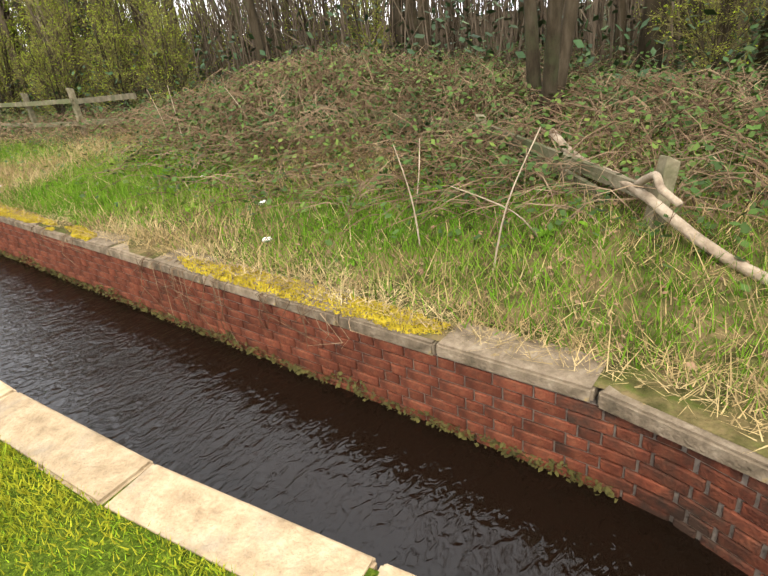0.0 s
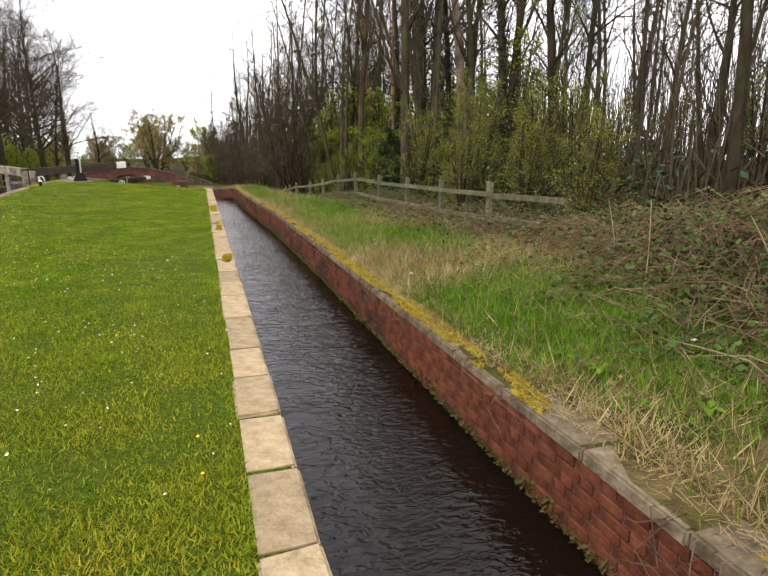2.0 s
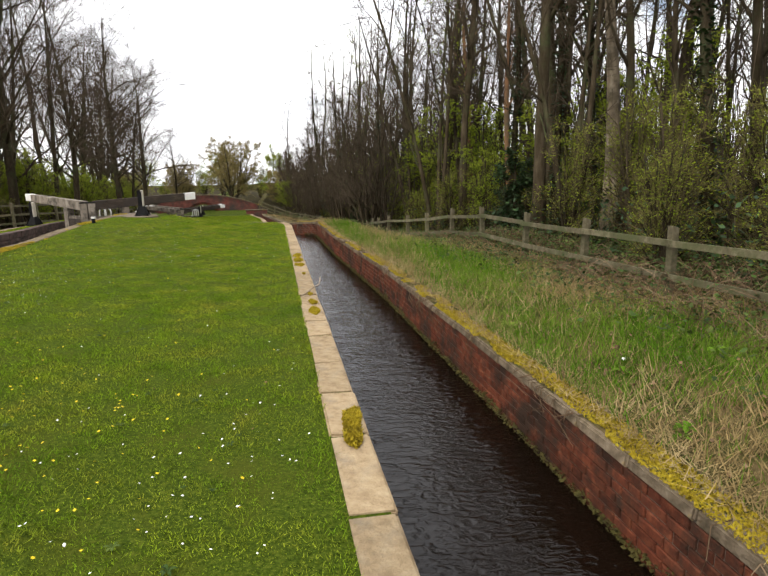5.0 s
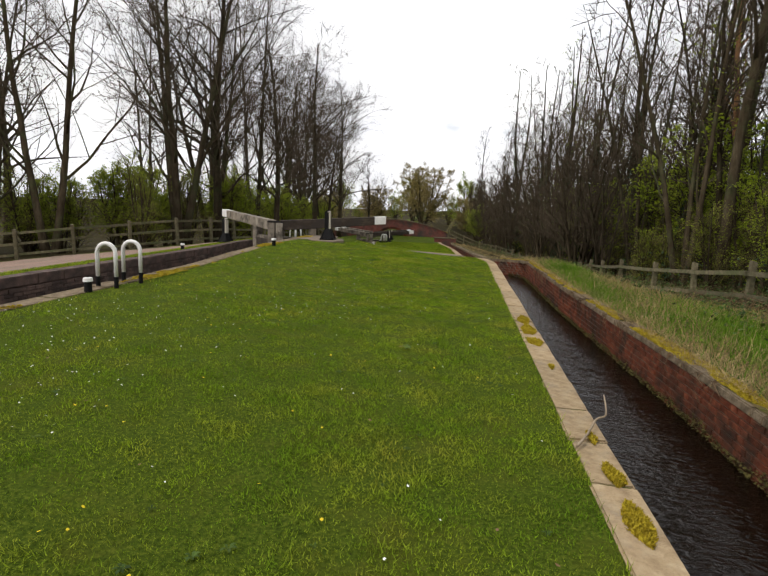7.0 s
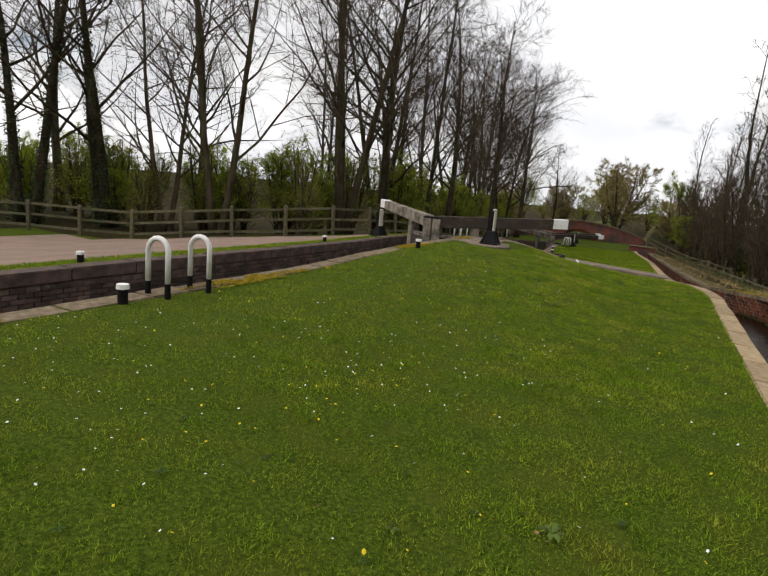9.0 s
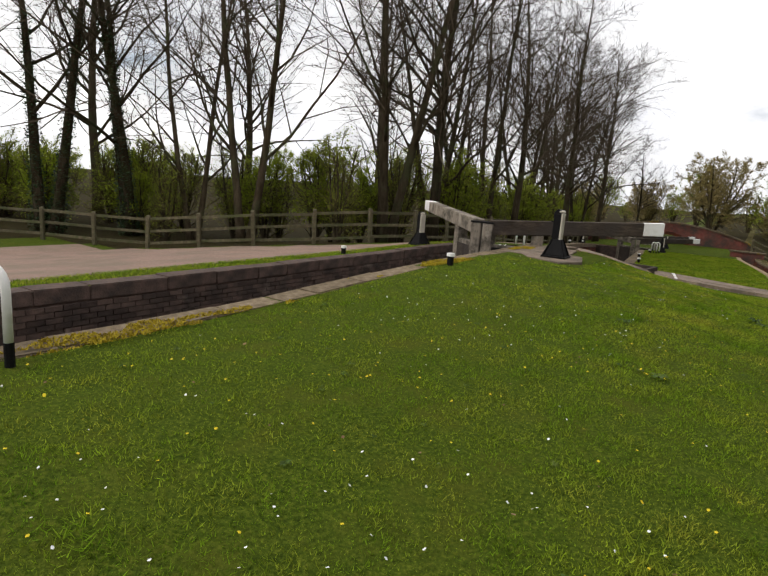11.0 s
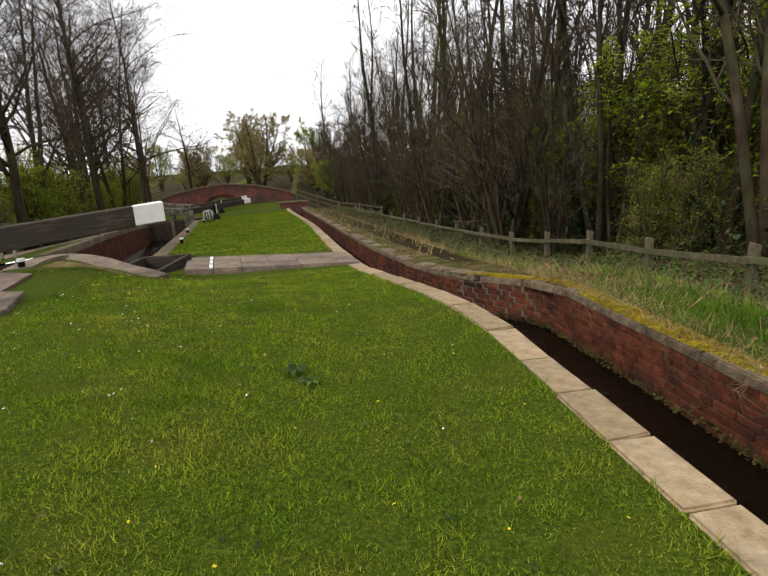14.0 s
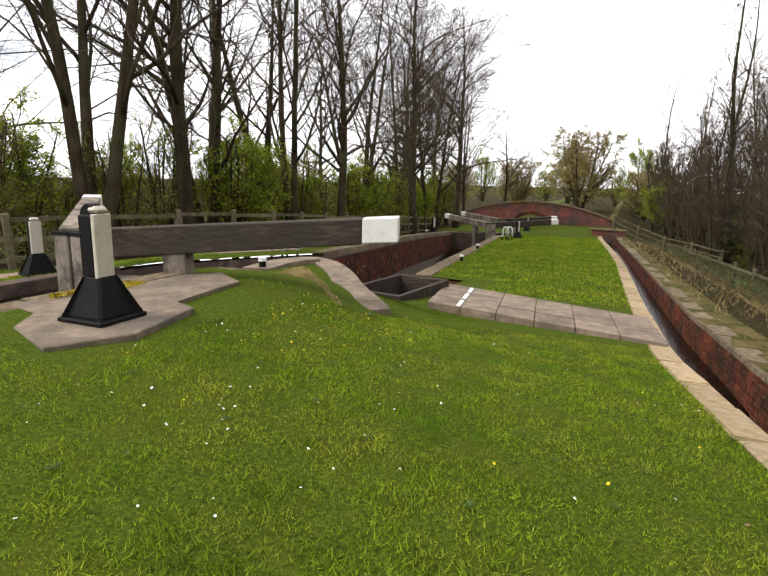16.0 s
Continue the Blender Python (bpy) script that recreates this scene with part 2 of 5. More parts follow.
# water: dark, peaty, with wind ripples
wm = bpy.data.materials.new("peaty_water")
wm.use_nodes = True
n, l = wm.node_tree.nodes, wm.node_tree.links
b = n["Principled BSDF"]
b.inputs["Base Color"].default_value = (0.006, 0.0035, 0.002, 1)
b.inputs["Roughness"].default_value, b.inputs["IOR"].default_value = 0.04, 1.33
b.inputs["Specular IOR Level"].default_value = 0.5
tc, mp = n.new("ShaderNodeTexCoord"), n.new("ShaderNodeMapping")
mp.inputs["Scale"].default_value = (1.0, 1.9, 1.0)
mp.inputs["Rotation"].default_value = (0, 0, radians(18))
n1, n2, ad, bp = n.new("ShaderNodeTexNoise"), n.new("ShaderNodeTexNoise"), n.new("ShaderNodeMath"), n.new("ShaderNodeBump")
n1.inputs["Scale"].default_value, n1.inputs["Detail"].default_value, n1.inputs["Distortion"].default_value = 10.0, 2.0, 0.8
n2.inputs["Scale"].default_value, n2.inputs["Detail"].default_value = 2.2, 2.0
ad.operation = "MULTIPLY"
l.new(tc.outputs["Object"], mp.inputs["Vector"])
l.new(mp.outputs["Vector"], n1.inputs["Vector"])
l.new(mp.outputs["Vector"], n2.inputs["Vector"])
l.new(n1.outputs["Fac"], ad.inputs[0])
l.new(n2.outputs["Fac"], ad.inputs[1])
l.new(ad.outputs[0], bp.inputs["Height"])
bp.inputs["Strength"].default_value, bp.inputs["Distance"].default_value = 0.9, 0.027
l.new(bp.outputs["Normal"], b.inputs["Normal"])
M["water"] = wm


# ---- mesh helpers ----
def shell(name, verts, faces, mat, parent=None, label="", smooth=False):
    me = bpy.data.meshes.new(name)
    me.from_pydata([tuple(v) for v in verts], [], faces)
    me.update()
    if mat:
        me.materials.append(M[mat])
    if smooth:
        me.polygons.foreach_set("use_smooth", [True] * len(me.polygons))
    ob = new(name, me)
    if parent:
        ob.parent = parent
    if label:
        tagged(ob, label)
    return ob


def part(name, bm, mat, parent=None, label="", bevel=0.0):
    if bevel:
        bmesh.ops.bevel(bm, geom=list(bm.edges), offset=bevel, segments=1, affect="EDGES")
    bmesh.ops.recalc_face_normals(bm, faces=list(bm.faces))
    me = bpy.data.meshes.new(name)
    bm.to_mesh(me)
    bm.free()
    me.materials.append(M[mat])
    ob = new(name, me)
    if parent:
        ob.parent = parent
    if label:
        tagged(ob, label)
    return ob


def empty(name, m, label, category, group="", kind=""):
    ob = new(name)
    ob.matrix_basis = m
    ob.empty_display_size = 0.2
    return tagged(ob, label, category, group, kind)


def box(bm, x0, y0, z0, x1, y1, z1, m=None):
    v = [bm.verts.new((x, y, z)) for z in (z0, z1) for x, y in ((x0, y0), (x1, y0), (x1, y1), (x0, y1))]
    for f in ((3, 2, 1, 0), (4, 5, 6, 7), (0, 1, 5, 4), (1, 2, 6, 5), (2, 3, 7, 6), (3, 0, 4, 7)):
        bm.faces.new([v[k] for k in f])
    if m:
        for k in v:
            k.co = m @ k.co
    return v


def boxed(*a, m=None):
    bm = bmesh.new()
    box(bm, *a, m=m)
    return bm


def prism(bm, low, high):
    """A solid between two rings of the same number of corners."""
    a, b2 = [bm.verts.new(p) for p in low], [bm.verts.new(p) for p in high]
    k = len(a)
    bm.faces.new(a[::-1])
    bm.faces.new(b2)
    for i in range(k):
        bm.faces.new((a[i], a[(i + 1) % k], b2[(i + 1) % k], b2[i]))


def tube_rings(pts, radii, sides):
    """Vertices and faces of a bent tapered tube."""
    pts = [Vector(p) for p in pts]
    vs, fs = [], []
    up = Vector((0.31, 0.17, 0.93))
    for i, p in enumerate(pts):
        d = (pts[min(i + 1, len(pts) - 1)] - pts[max(i - 1, 0)]).normalized()
        a = d.cross(up)
        if a.length < 0.1:
            a = d.cross(Vector((1, 0, 0)))
        a.normalize()
        c = d.cross(a)
        for k in range(sides):
            w = 2 * math.pi * k / sides
            vs.append(p + radii[i] * (math.cos(w) * a + math.sin(w) * c))
    for i in range(len(pts) - 1):
        for k in range(sides):
            k2 = (k + 1) % sides
            fs.append((i * sides + k, i * sides + k2, (i + 1) * sides + k2, (i + 1) * sides + k))
    fs.append(tuple(range(sides))[::-1])
    fs.append(tuple((len(pts) - 1) * sides + k for k in range(sides)))
    return vs, fs


class Heap:
    """Gathers many small pieces into one mesh."""

    def __init__(self):
        self.v, self.f = [], []

    def add(self, vs, fs):
        o = len(self.v)
        self.v.extend(vs)
        self.f.extend(tuple(o + k for k in f) for f in fs)

    def tube(self, pts, radii, sides=3):
        self.add(*tube_rings(pts, radii, sides))

    def spike(self, p, q, r):
        """A thin three-sided twig that runs out to a point."""
        d = (q - p).normalized()
        a = d.cross(Vector((0.31, 0.17, 0.93))).normalized() * r
        c = d.cross(a)
        self.add([p + a, p - 0.5 * a + 0.87 * c, p - 0.5 * a - 0.87 * c, q], [(0, 1, 3), (1, 2, 3), (2, 0, 3)])

    def chip(self, p, size, rnd):
        """A small three-cornered leaf."""
        a = Vector((rnd.uniform(-1, 1), rnd.uniform(-1, 1), rnd.uniform(-0.5, 0.5))).normalized() * size
        c = Vector((-a.y, a.x, rnd.uniform(-0.7, 0.7) * size)) * 0.7
        self.add([p, p + a + c, p + a - c], [(0, 1, 2)])

    def leaf(self, p, size, rnd, flat=0.4):
        a = Vector((rnd.uniform(-1, 1), rnd.uniform(-1, 1), rnd.uniform(-flat, flat))).normalized() * size
        c = Vector((-a.y, a.x, rnd.uniform(-0.6, 0.6) * size)) * 0.42
        p = Vector(p)
        self.add([p, p + a * 0.5 + c, p + a, p + a * 0.5 - c], [(0, 1, 2, 3)])


# ---- the lie of the land ----
def ease(a, b, x):
    s = min(max((x - a) / (b - a), 0.0), 1.0)
    return s * s * (3 - 2 * s)


def along(pairs, y):
    for (y0, x0), (y1, x1) in zip(pairs, pairs[1:]):
        if y <= y1:
            return x0 + (x1 - x0) * min(max((y - y0) / (y1 - y0), 0), 1)
    return pairs[-1][1]


WATER_Z = -0.57
LEFT_EDGE = [(-12, 1.6), (-3, 0.9), (0, 0.44), (0.95, 0.3), (2.0, 0.15), (3.3, 0.05), (4.4, 0.0), (6, 0.0), (28.6, 0.0), (29.5, -0.14), (30.4, -0.33),
             (31.6, -0.5), (33.0, -0.7), (33.8, -0.79), (37.4, -1.0), (45.5, -1.35), (50, -1.65), (66, -2.9)]
RIGHT_EDGE = [(-12, 1.2), (-2, 0.75), (0.25, 1.5), (0.5, 1.53), (12, 1.5), (18, 1.42), (24, 1.12), (29.75, 1.0), (30.4, 0.62), (31.0, 0.3), (32.0, 0.14),
              (33.2, 0.02), (34.5, -0.1), (36.6, -0.3), (40.4, -0.52), (51, -1.1), (64.6, -1.9), (66.5, -2.95), (500, -2.95)]
LOCK_END, LOCK2_START, LOCK2_END = 33.2, 38.2, 61.0


def chan_l(y):
    return along(LEFT_EDGE, y)


def chan_r(y):
    return along(RIGHT_EDGE, y)


def fall(y):
    return -0.38 * ease(29, 34.5, y) - 0.05 * min(max(y - 34, 0), 28)


def lock_near(y):
    return along([(0, -6.62), (33.2, -6.62), (38.2, -5.72), (61, -8.68), (500, -8.68)], y)


def lock_far(y):
    return along([(0, -9.25), (33.0, -9.25), (38.2, -8.1), (61, -11.7), (500, -11.7)], y)


def fall_left(y):
    return -0.055 * min(max(y - 34, 0), 28)


def land(x, y):
    """Height of the ground."""
    if x < lock_far(y) + 0.05:
        d = min(max(-9.5 - x, 0), 10)
        return fall_left(y) - 0.12 * d + 0.02 * math.sin(x * 0.7 + y * 0.4) - 0.02
    if x < chan_l(y):
        s = ease(0, 5.2, chan_l(y) - 0.25 - x)
        hump = 0.2 + 0.16 * ease(21, 27.5, y)
        hump *= 1 - ease(31.8, 33.8 + 2.7 * ease(3.9, 5.8, -x), y)
        w = ease(3.4, 5.4, -x)
        return fall(y) * (1 - w) + fall(y - 2.6 * (1 - ease(33, 38, y))) * w + hump * s + 0.012 * math.sin(x * 2.1 + 0.5 * y) * s - 0.005
    d = x - chan_r(y)
    r = 0.02 + 0.2 * ease(0.4, 3.6, d) * (1 - ease(7, 12.5, y)) - 0.1 * ease(1.0, 3.0, d) * ease(13, 17, y)
    r += 0.08 * ease(5, 14, d) * (1 - ease(22, 32, y))
    r -= 0.75 * ease(0.8, 3.4, d) * ease(21, 30, y) + 0.6 * ease(2, 6, d) * ease(33, 40, y)
    if d > 0.5:
        r += 0.42 * math.exp(-(((x - 6.2) / 1.8) ** 2 + ((y - 6.4) / 3.4) ** 2)) * ease(1.0, 3.0, d)
        r += 0.1 * math.exp(-(((x - 5.6) / 2.2) ** 2 + ((y - 1.0) / 3.0) ** 2)) * ease(0.8, 2.6, d)
    return fall(y) + r + 0.03 * noise.noise((x * 0.8, y * 0.8, 0)) * ease(0.3, 1.5, d)


def span(a, b, step):
    k = max(1, round((b - a) / step))
    return [a + (b - a) * i / k for i in range(k)]


YS = span(-160, -14, 12) + sorted(span(-14, 66, 0.5) + [34.01, 38.19, 38.2]) + span(66, 110, 4) + span(110, 420, 30) + [420]


def ground_strip(name, xs_of, mats, pick, label, ys=YS):
    vs, fs, mi = [], [], []
    cols = None
    for y in ys:
        xs = xs_of(y)
        cols = len(xs)
        vs.extend((x, y, land(x, y)) for x in xs)
    for i in range(len(ys) - 1):
        for k in range(cols - 1):
            a = i * cols + k
            fs.append((a, a + 1, a + cols + 1, a + cols))
            mi.append(pick(0.5 * (vs[a][0] + vs[a + 1][0]), 0.5 * (ys[i] + ys[i + 1])))
    ob = shell(name, vs, fs, mats[0], smooth=True)
    for m in mats[1:]:
        ob.data.materials.append(M[m])
    ob.data.polygons.foreach_set("material_index", mi)
    return tagged(ob, label, "ground", kind="structure")


def right_columns(y):
    r = chan_r(y) + 0.02
    return [r + d for d in (0, 0.3, 0.6, 1, 1.5, 2, 2.5, 3, 3.5, 4, 4.6, 5.2, 6, 7, 8.5, 10, 13, 17, 24, 40, 80, 160, 320)]


def left_columns(y):
    r = lock_far(y) if -30 < y < 64 else -9.25
    return [r - d for d in (300, 150, 80, 50, 35, 25, 20, 17, 14, 12, 10.5, 9, 8, 7, 6, 5, 4.2, 3.4, 2.6, 1.9, 1.3, 0.9, 0.5, 0)]


def mid_columns(y):
    a, b2 = lock_near(y), chan_l(y) - 0.02
    if y > LOCK2_END + 1 or y < -20:
        a = lock_far(y)
    if 34.0 < y < LOCK2_START:
        a = -4.55
    return [a + (b2 - a) * k / 24 for k in range(25)]


tagged(ground_strip("ground", right_columns, ["rough_ground", "wood_floor"],
                    lambda x, y: 1 if x > chan_r(y) + 3.6 - 2.8 * ease(28, 33, y) else 0, "rough grassy bank rising to dark woodland floor"))
FENCE_LEFT = [(-29.0, 23.5), (-24.0, 27.3), (-19.15, 29.7), (-15.3, 31.2), (-12.9, 33.0), (-11.9, 36.0), (-11.6, 40.0), (-12.2, 48.0), (-13.0, 56.0), (-13.6, 64.0)]
FENCE_BY_Y = [(10, -27.0), (23.5, -27.0), (27.3, -24.0), (29.7, -19.15), (31.2, -15.3), (33.0, -12.9), (36, -11.9), (40, -11.6), (48, -12.2), (64, -13.6)]


def towpath(x, y):
    if x < along(FENCE_BY_Y, y) - 0.3:
        return 2
    far = max(along(FENCE_BY_Y, y) + 0.7, -21.0)
    near = lock_far(y) - (1.25 if y < 33 else 0.9)
    return 1 if far < x < near and -40 < y < 66 else 0


ground_strip("ground_towpath_side", left_columns, ["soil", "path", "wood_floor"], towpath, "grass verge and red gravel towpath beside the lock")
ground_strip("ground_lawn", mid_columns, ["soil", "wood_floor"], lambda x, y: 1 if y > 72 else 0, "mown grass lawn between lock and channel")

# ---- by-wash channel ----
YC = sorted(span(-14, 66, 0.5) + [0.25, 29.75, 30.4, 33.2, 66])


def ribbon(name, ys, left, right, za, zb, mat, label, category):
    vs = [p for y in ys for p in ((left(y), y, za(y)), (right(y), y, zb(y)))]
    fs = [(2 * i, 2 * i + 1, 2 * i + 3, 2 * i + 2) for i in range(len(ys) - 1)]
    return tagged(shell(name, vs, fs, mat), label, category, kind="structure")


def water_z(y):
    return WATER_Z if y < 30.6 else WATER_Z - 0.3 * ease(30.6, 32.2, y) - 0.05 * min(max(y - 34, 0), 28)


ribbon("water", YC, lambda y: chan_l(y) - 0.01, lambda y: chan_r(y) + 0.01, water_z, water_z, "water", "dark peaty water rippled by the wind", "water")
ribbon("channel_bed", YC, lambda y: chan_l(y) - 0.05, lambda y: chan_r(y) + 0.05, lambda y: -2.6, lambda y: -2.6, "bed", "dark channel bed", "channel bed")


def wall_body(name, ys, edge, side, top, bottom, mat, label, thick=0.3):
    """A wall that follows an edge; side +1 lies towards +x of it."""
    vs, fs = [], []
    for y in ys:
        x = edge(y)
        vs += [(x, y, bottom(y)), (x, y, top(y)), (x + side * thick, y, top(y)), (x + side * thick, y, bottom(y))]
    for i in range(len(ys) - 1):
        for k in range(4):
            k2 = (k + 1) % 4
            fs.append((4 * i + k, 4 * i + k2, 4 * i + 4 + k2, 4 * i + 4 + k))
    e = 4 * (len(ys) - 1)
    fs += [(3, 2, 1, 0), (e, e + 1, e + 2, e + 3)]
    return tagged(shell(name, vs, fs, mat), label, "wall", kind="structure")


wall_channel_right = wall_body("wall_channel_right", YC, lambda y: chan_r(y) + 0.012, 1, lambda y: fall(y) - 0.07, lambda y: -2.6, "mortar",
                               "old red brick wall of the by-wash channel", 0.28)
wall_channel_left = wall_body("wall_channel_left", YC, lambda y: chan_l(y) - 0.02, -1, lambda y: fall(y) - 0.1, lambda y: -2.6, "brick",
                              "brick channel wall under sandstone coping", 0.2)

# ---- lock chambers ----
LOCK_YS = span(6, LOCK_END, 0.5) + [LOCK_END]
LOCK2_YS = span(LOCK2_START, LOCK2_END, 0.5) + [LOCK2_END]


def near_top(y):
    return land(lock_near(y) + 0.02, y) - 0.06


def far_top(y):
    return land(lock_far(y) - 0.02, y) - 0.06


wall_lock_near = wall_body("wall_lock_near", LOCK_YS, lock_near, 1, near_top, lambda y: -4.0, "lock_brick", "sooty brick lock chamber wall", 0.3)
wall_lock_far = wall_body("wall_lock_far", LOCK_YS + span(33.7, 38.2, 0.5) + [38.2], lambda y: lock_far(y) - 0.012, -1, far_top, lambda y: -4.0, "lock_brick", "sooty brick lock chamber wall", 0.3)
wall_lock2_near = wall_body("wall_lower_lock_near", LOCK2_YS, lock_near, 1, near_top, lambda y: -5.5, "brick_joined", "brick wall of the lower lock", 0.3)
wall_lock2_far = wall_body("wall_lower_lock_far", LOCK2_YS, lambda y: lock_far(y) - 0.012, -1, far_top, lambda y: -5.5, "mortar", "brick wall of the lower lock", 0.3)
lock2_y = LOCK2_YS[-1]
wall_lock2_end = part("wall_lower_lock_end", boxed(lock_far(lock2_y) - 0.3, lock2_y + 0.004, -5.5, lock_near(lock2_y) + 0.3, lock2_y + 0.3, min(near_top(lock2_y), far_top(lock2_y)) + 0.05), "lock_brick")
tagged(wall_lock2_end, "sooty brick wall closing the lower lock", "wall", kind="structure")
tagged(shell("lock_water", [(-9.6, 5.5, -2.2), (-6.3, 5.5, -2.2), (-6.3, 31.6, -2.2), (-9.6, 31.6, -2.2)], [(0, 1, 2, 3)], "water"),
       "dark water low in the lock chamber", "water", kind="structure")
tagged(shell("pound_water", [(-13, 31.6, -2.9), (-4.2, 31.6, -2.9), (-4.2, 62, -2.9), (-13, 62, -2.9)], [(0, 1, 2, 3)], "water"),
       "dark water between the locks", "water", kind="structure")
# end wall of the upper chamber, behind the walker
tagged(shell("wall_lock_head", [(-9.6, 6, -4), (-6.3, 6, -4), (-6.3, 6, 0.1), (-9.6, 6, 0.0), (-9.6, 5.6, -4), (-6.3, 5.6, -4), (-6.3, 5.6, 0.1), (-9.6, 5.6, 0)],
             [(0, 1, 2, 3), (7, 6, 5, 4), (3, 2, 6, 7), (0, 3, 7, 4), (1, 5, 6, 2)], "lock_brick"), "brick head wall of the lock", "wall", kind="structure")
tagged(shell("ground_lock_head", [(-9.25, -160, -0.02), (-6.62, -160, 0.2), (-6.62, 5.7, 0.2), (-9.25, 5.7, -0.02)], [(0, 1, 2, 3)], "soil"),
       "grass at the head of the lock", "ground", kind="structure")

tagged(shell("ground_below", [(-14, 4, -5.6), (4, 4, -5.6), (4, 70, -5.6), (-14, 70, -5.6)], [(0, 1, 2, 3)], "bed"), "dark earth below the lock works", "ground", kind="structure")
# wing walls of the pound between the locks
ARC = [(-6.62, 33.2), (-6.75, 34.2), (-6.6, 35.1), (-6.1, 35.1), (-5.4, 34.4), (-4.8, 33.6), (-4.2, 32.9), (-3.85, 32.5)]
arc_z = [0.2, 0.18, 0.13, 0.1, 0.08, 0.05, 0.02, -0.02]


def smooth_line(pts, per=6):
    out = []
    for i in range(len(pts) - 1):
        p0, p1, p2, p3 = (Vector(pts[max(0, min(len(pts) - 1, i + k))]) for k in (-1, 0, 1, 2))
        for s in range(per):
            t = s / per
            out.append(0.5 * (2 * p1 + (p2 - p0) * t + (2 * p0 - 5 * p1 + 4 * p2 - p3) * t * t + (3 * p1 - p0 - 3 * p2 + p3) * t ** 3))
    return out + [Vector(pts[-1])]


arc = smooth_line([(x, y, z) for (x, y), z in zip(ARC, arc_z)], 5)


def strip_solid(line, width, depth):
    """A flat band of some depth, on the line's right hand side."""
    vs, fs = [], []
    for i, p in enumerate(line):
        d = (line[min(i + 1, len(line) - 1)] - line[max(i - 1, 0)])
        s = Vector((d.y, -d.x, 0)).normalized() * width
        vs += [p, p + s, p + s - Vector((0, 0, depth)), p - Vector((0, 0, depth))]
    for i in range(len(line) - 1):
        for k in range(4):
            fs.append((4 * i + k, 4 * i + (k + 1) % 4, 4 * i + 4 + (k + 1) % 4, 4 * i + 4 + k))
    e = 4 * (len(line) - 1)
    fs += [(0, 1, 2, 3), (e + 3, e + 2, e + 1, e)]
    return vs, fs


wing = tagged(shell("wall_wing", *strip_solid([p - Vector((0, 0, 0.1)) for p in arc], 0.3, 4.0), "brick_joined"), "curved brick wing wall below the lock gates", "wall", kind="structure")
# ground behind the wing wall
fan = [(-5.9, 32.4, 0.26)] + [tuple(p - Vector((0, 0, 0.06))) for p in arc] + [(-3.6, 32.2, land(-3.6, 32.2))]
tagged(shell("ground_wing", fan + [(-4.4, 31.9, land(-4.4, 31.9) + 0.01), (-6.4, 31.9, 0.3)],
             [(0, i, i + 1) for i in range(1, len(fan) - 1)] + [(0, len(fan) - 1, len(fan)), (0, len(fan), len(fan) + 1), (0, len(fan) + 1, 1)], "soil"), "worn grass behind the wing wall", "ground", kind="structure")
for nm, p, q in (("wall_pound_east", (-4.55, 33.2), (-4.55, 38.4)), ("wall_pound_end", (-4.5, 38.19), (lock_near(38.2) - 0.3, 38.19))):
    a, c = Vector((*p, -5.5)), Vector((*q, -5.5))
    s = Vector(((c - a).y, -(c - a).x, 0)).normalized() * (0.3 if "west" not in nm else -0.3)
    ta, tb = (fall(p[1]) - 0.05, fall(q[1]) - 0.05) if "west" not in nm else (far_top(33), far_top(38.4))
    vs = [a, c, c + s, a + s] + [Vector((v.x, v.y, z)) for v, z in zip((a, c, c + s, a + s), (ta, tb, tb, ta))]
    tagged(shell(nm, vs, [(0, 1, 5, 4), (1, 2, 6, 5), (2, 3, 7, 6), (3, 0, 4, 7), (4, 5, 6, 7)], "brick_joined"), "weathered brick wall of the pound", "wall", kind="structure")


# ---- coping stones ----
def stone_mesh(length, width, depth, seed, chip=0.007):
    rnd = random.Random(seed)
    bm = bmesh.new()
    box(bm, 0, 0, -depth, width, length, 0)
    for v in bm.verts:
        v.co += Vector([rnd.uniform(-chip, chip) for _ in range(3)]) * (0.6 if v.co.z < -0.5 * depth else 1)
    bmesh.ops.bevel(bm, geom=list(bm.edges), offset=0.014, segments=2, affect="EDGES")
    bmesh.ops.recalc_face_normals(bm, faces=list(bm.faces))
    me = bpy.data.meshes.new("coping_stone")
    bm.to_mesh(me)
    bm.free()
    return me


def coping(wall, edge, y0, y1, side, width, depth, lengths, mat, z_of, seed, overhang=0.015, first=()):
    rnd = random.Random(seed)
    first = list(first)
    kinds = {}
    y = y0
    while y < y1:
        ln = first.pop(0) if first else rnd.choice(lengths)
        if ln not in kinds:
            kinds[ln] = [stone_mesh(ln, width, depth, seed * 31 + k + int(ln * 100)) for k in range(3)]
            for me in kinds[ln]:
                me.materials.append(M[mat])
        ob = new("coping_stone", rnd.choice(kinds[ln]))
        x0, x1 = edge(y), edge(y + ln)
        turn = math.degrees(math.atan2(-(x1 - x0), ln))
        off = -width + overhang if side < 0 else -overhang
        ob.matrix_basis = pose(x0 + off, y, z_of(y) + rnd.uniform(-0.006, 0.006), math.degrees(math.atan2(z_of(y + ln) - z_of(y), ln)), rnd.uniform(-0.6, 0.6), turn)
        ob.parent = wall
        y += ln + 0.007


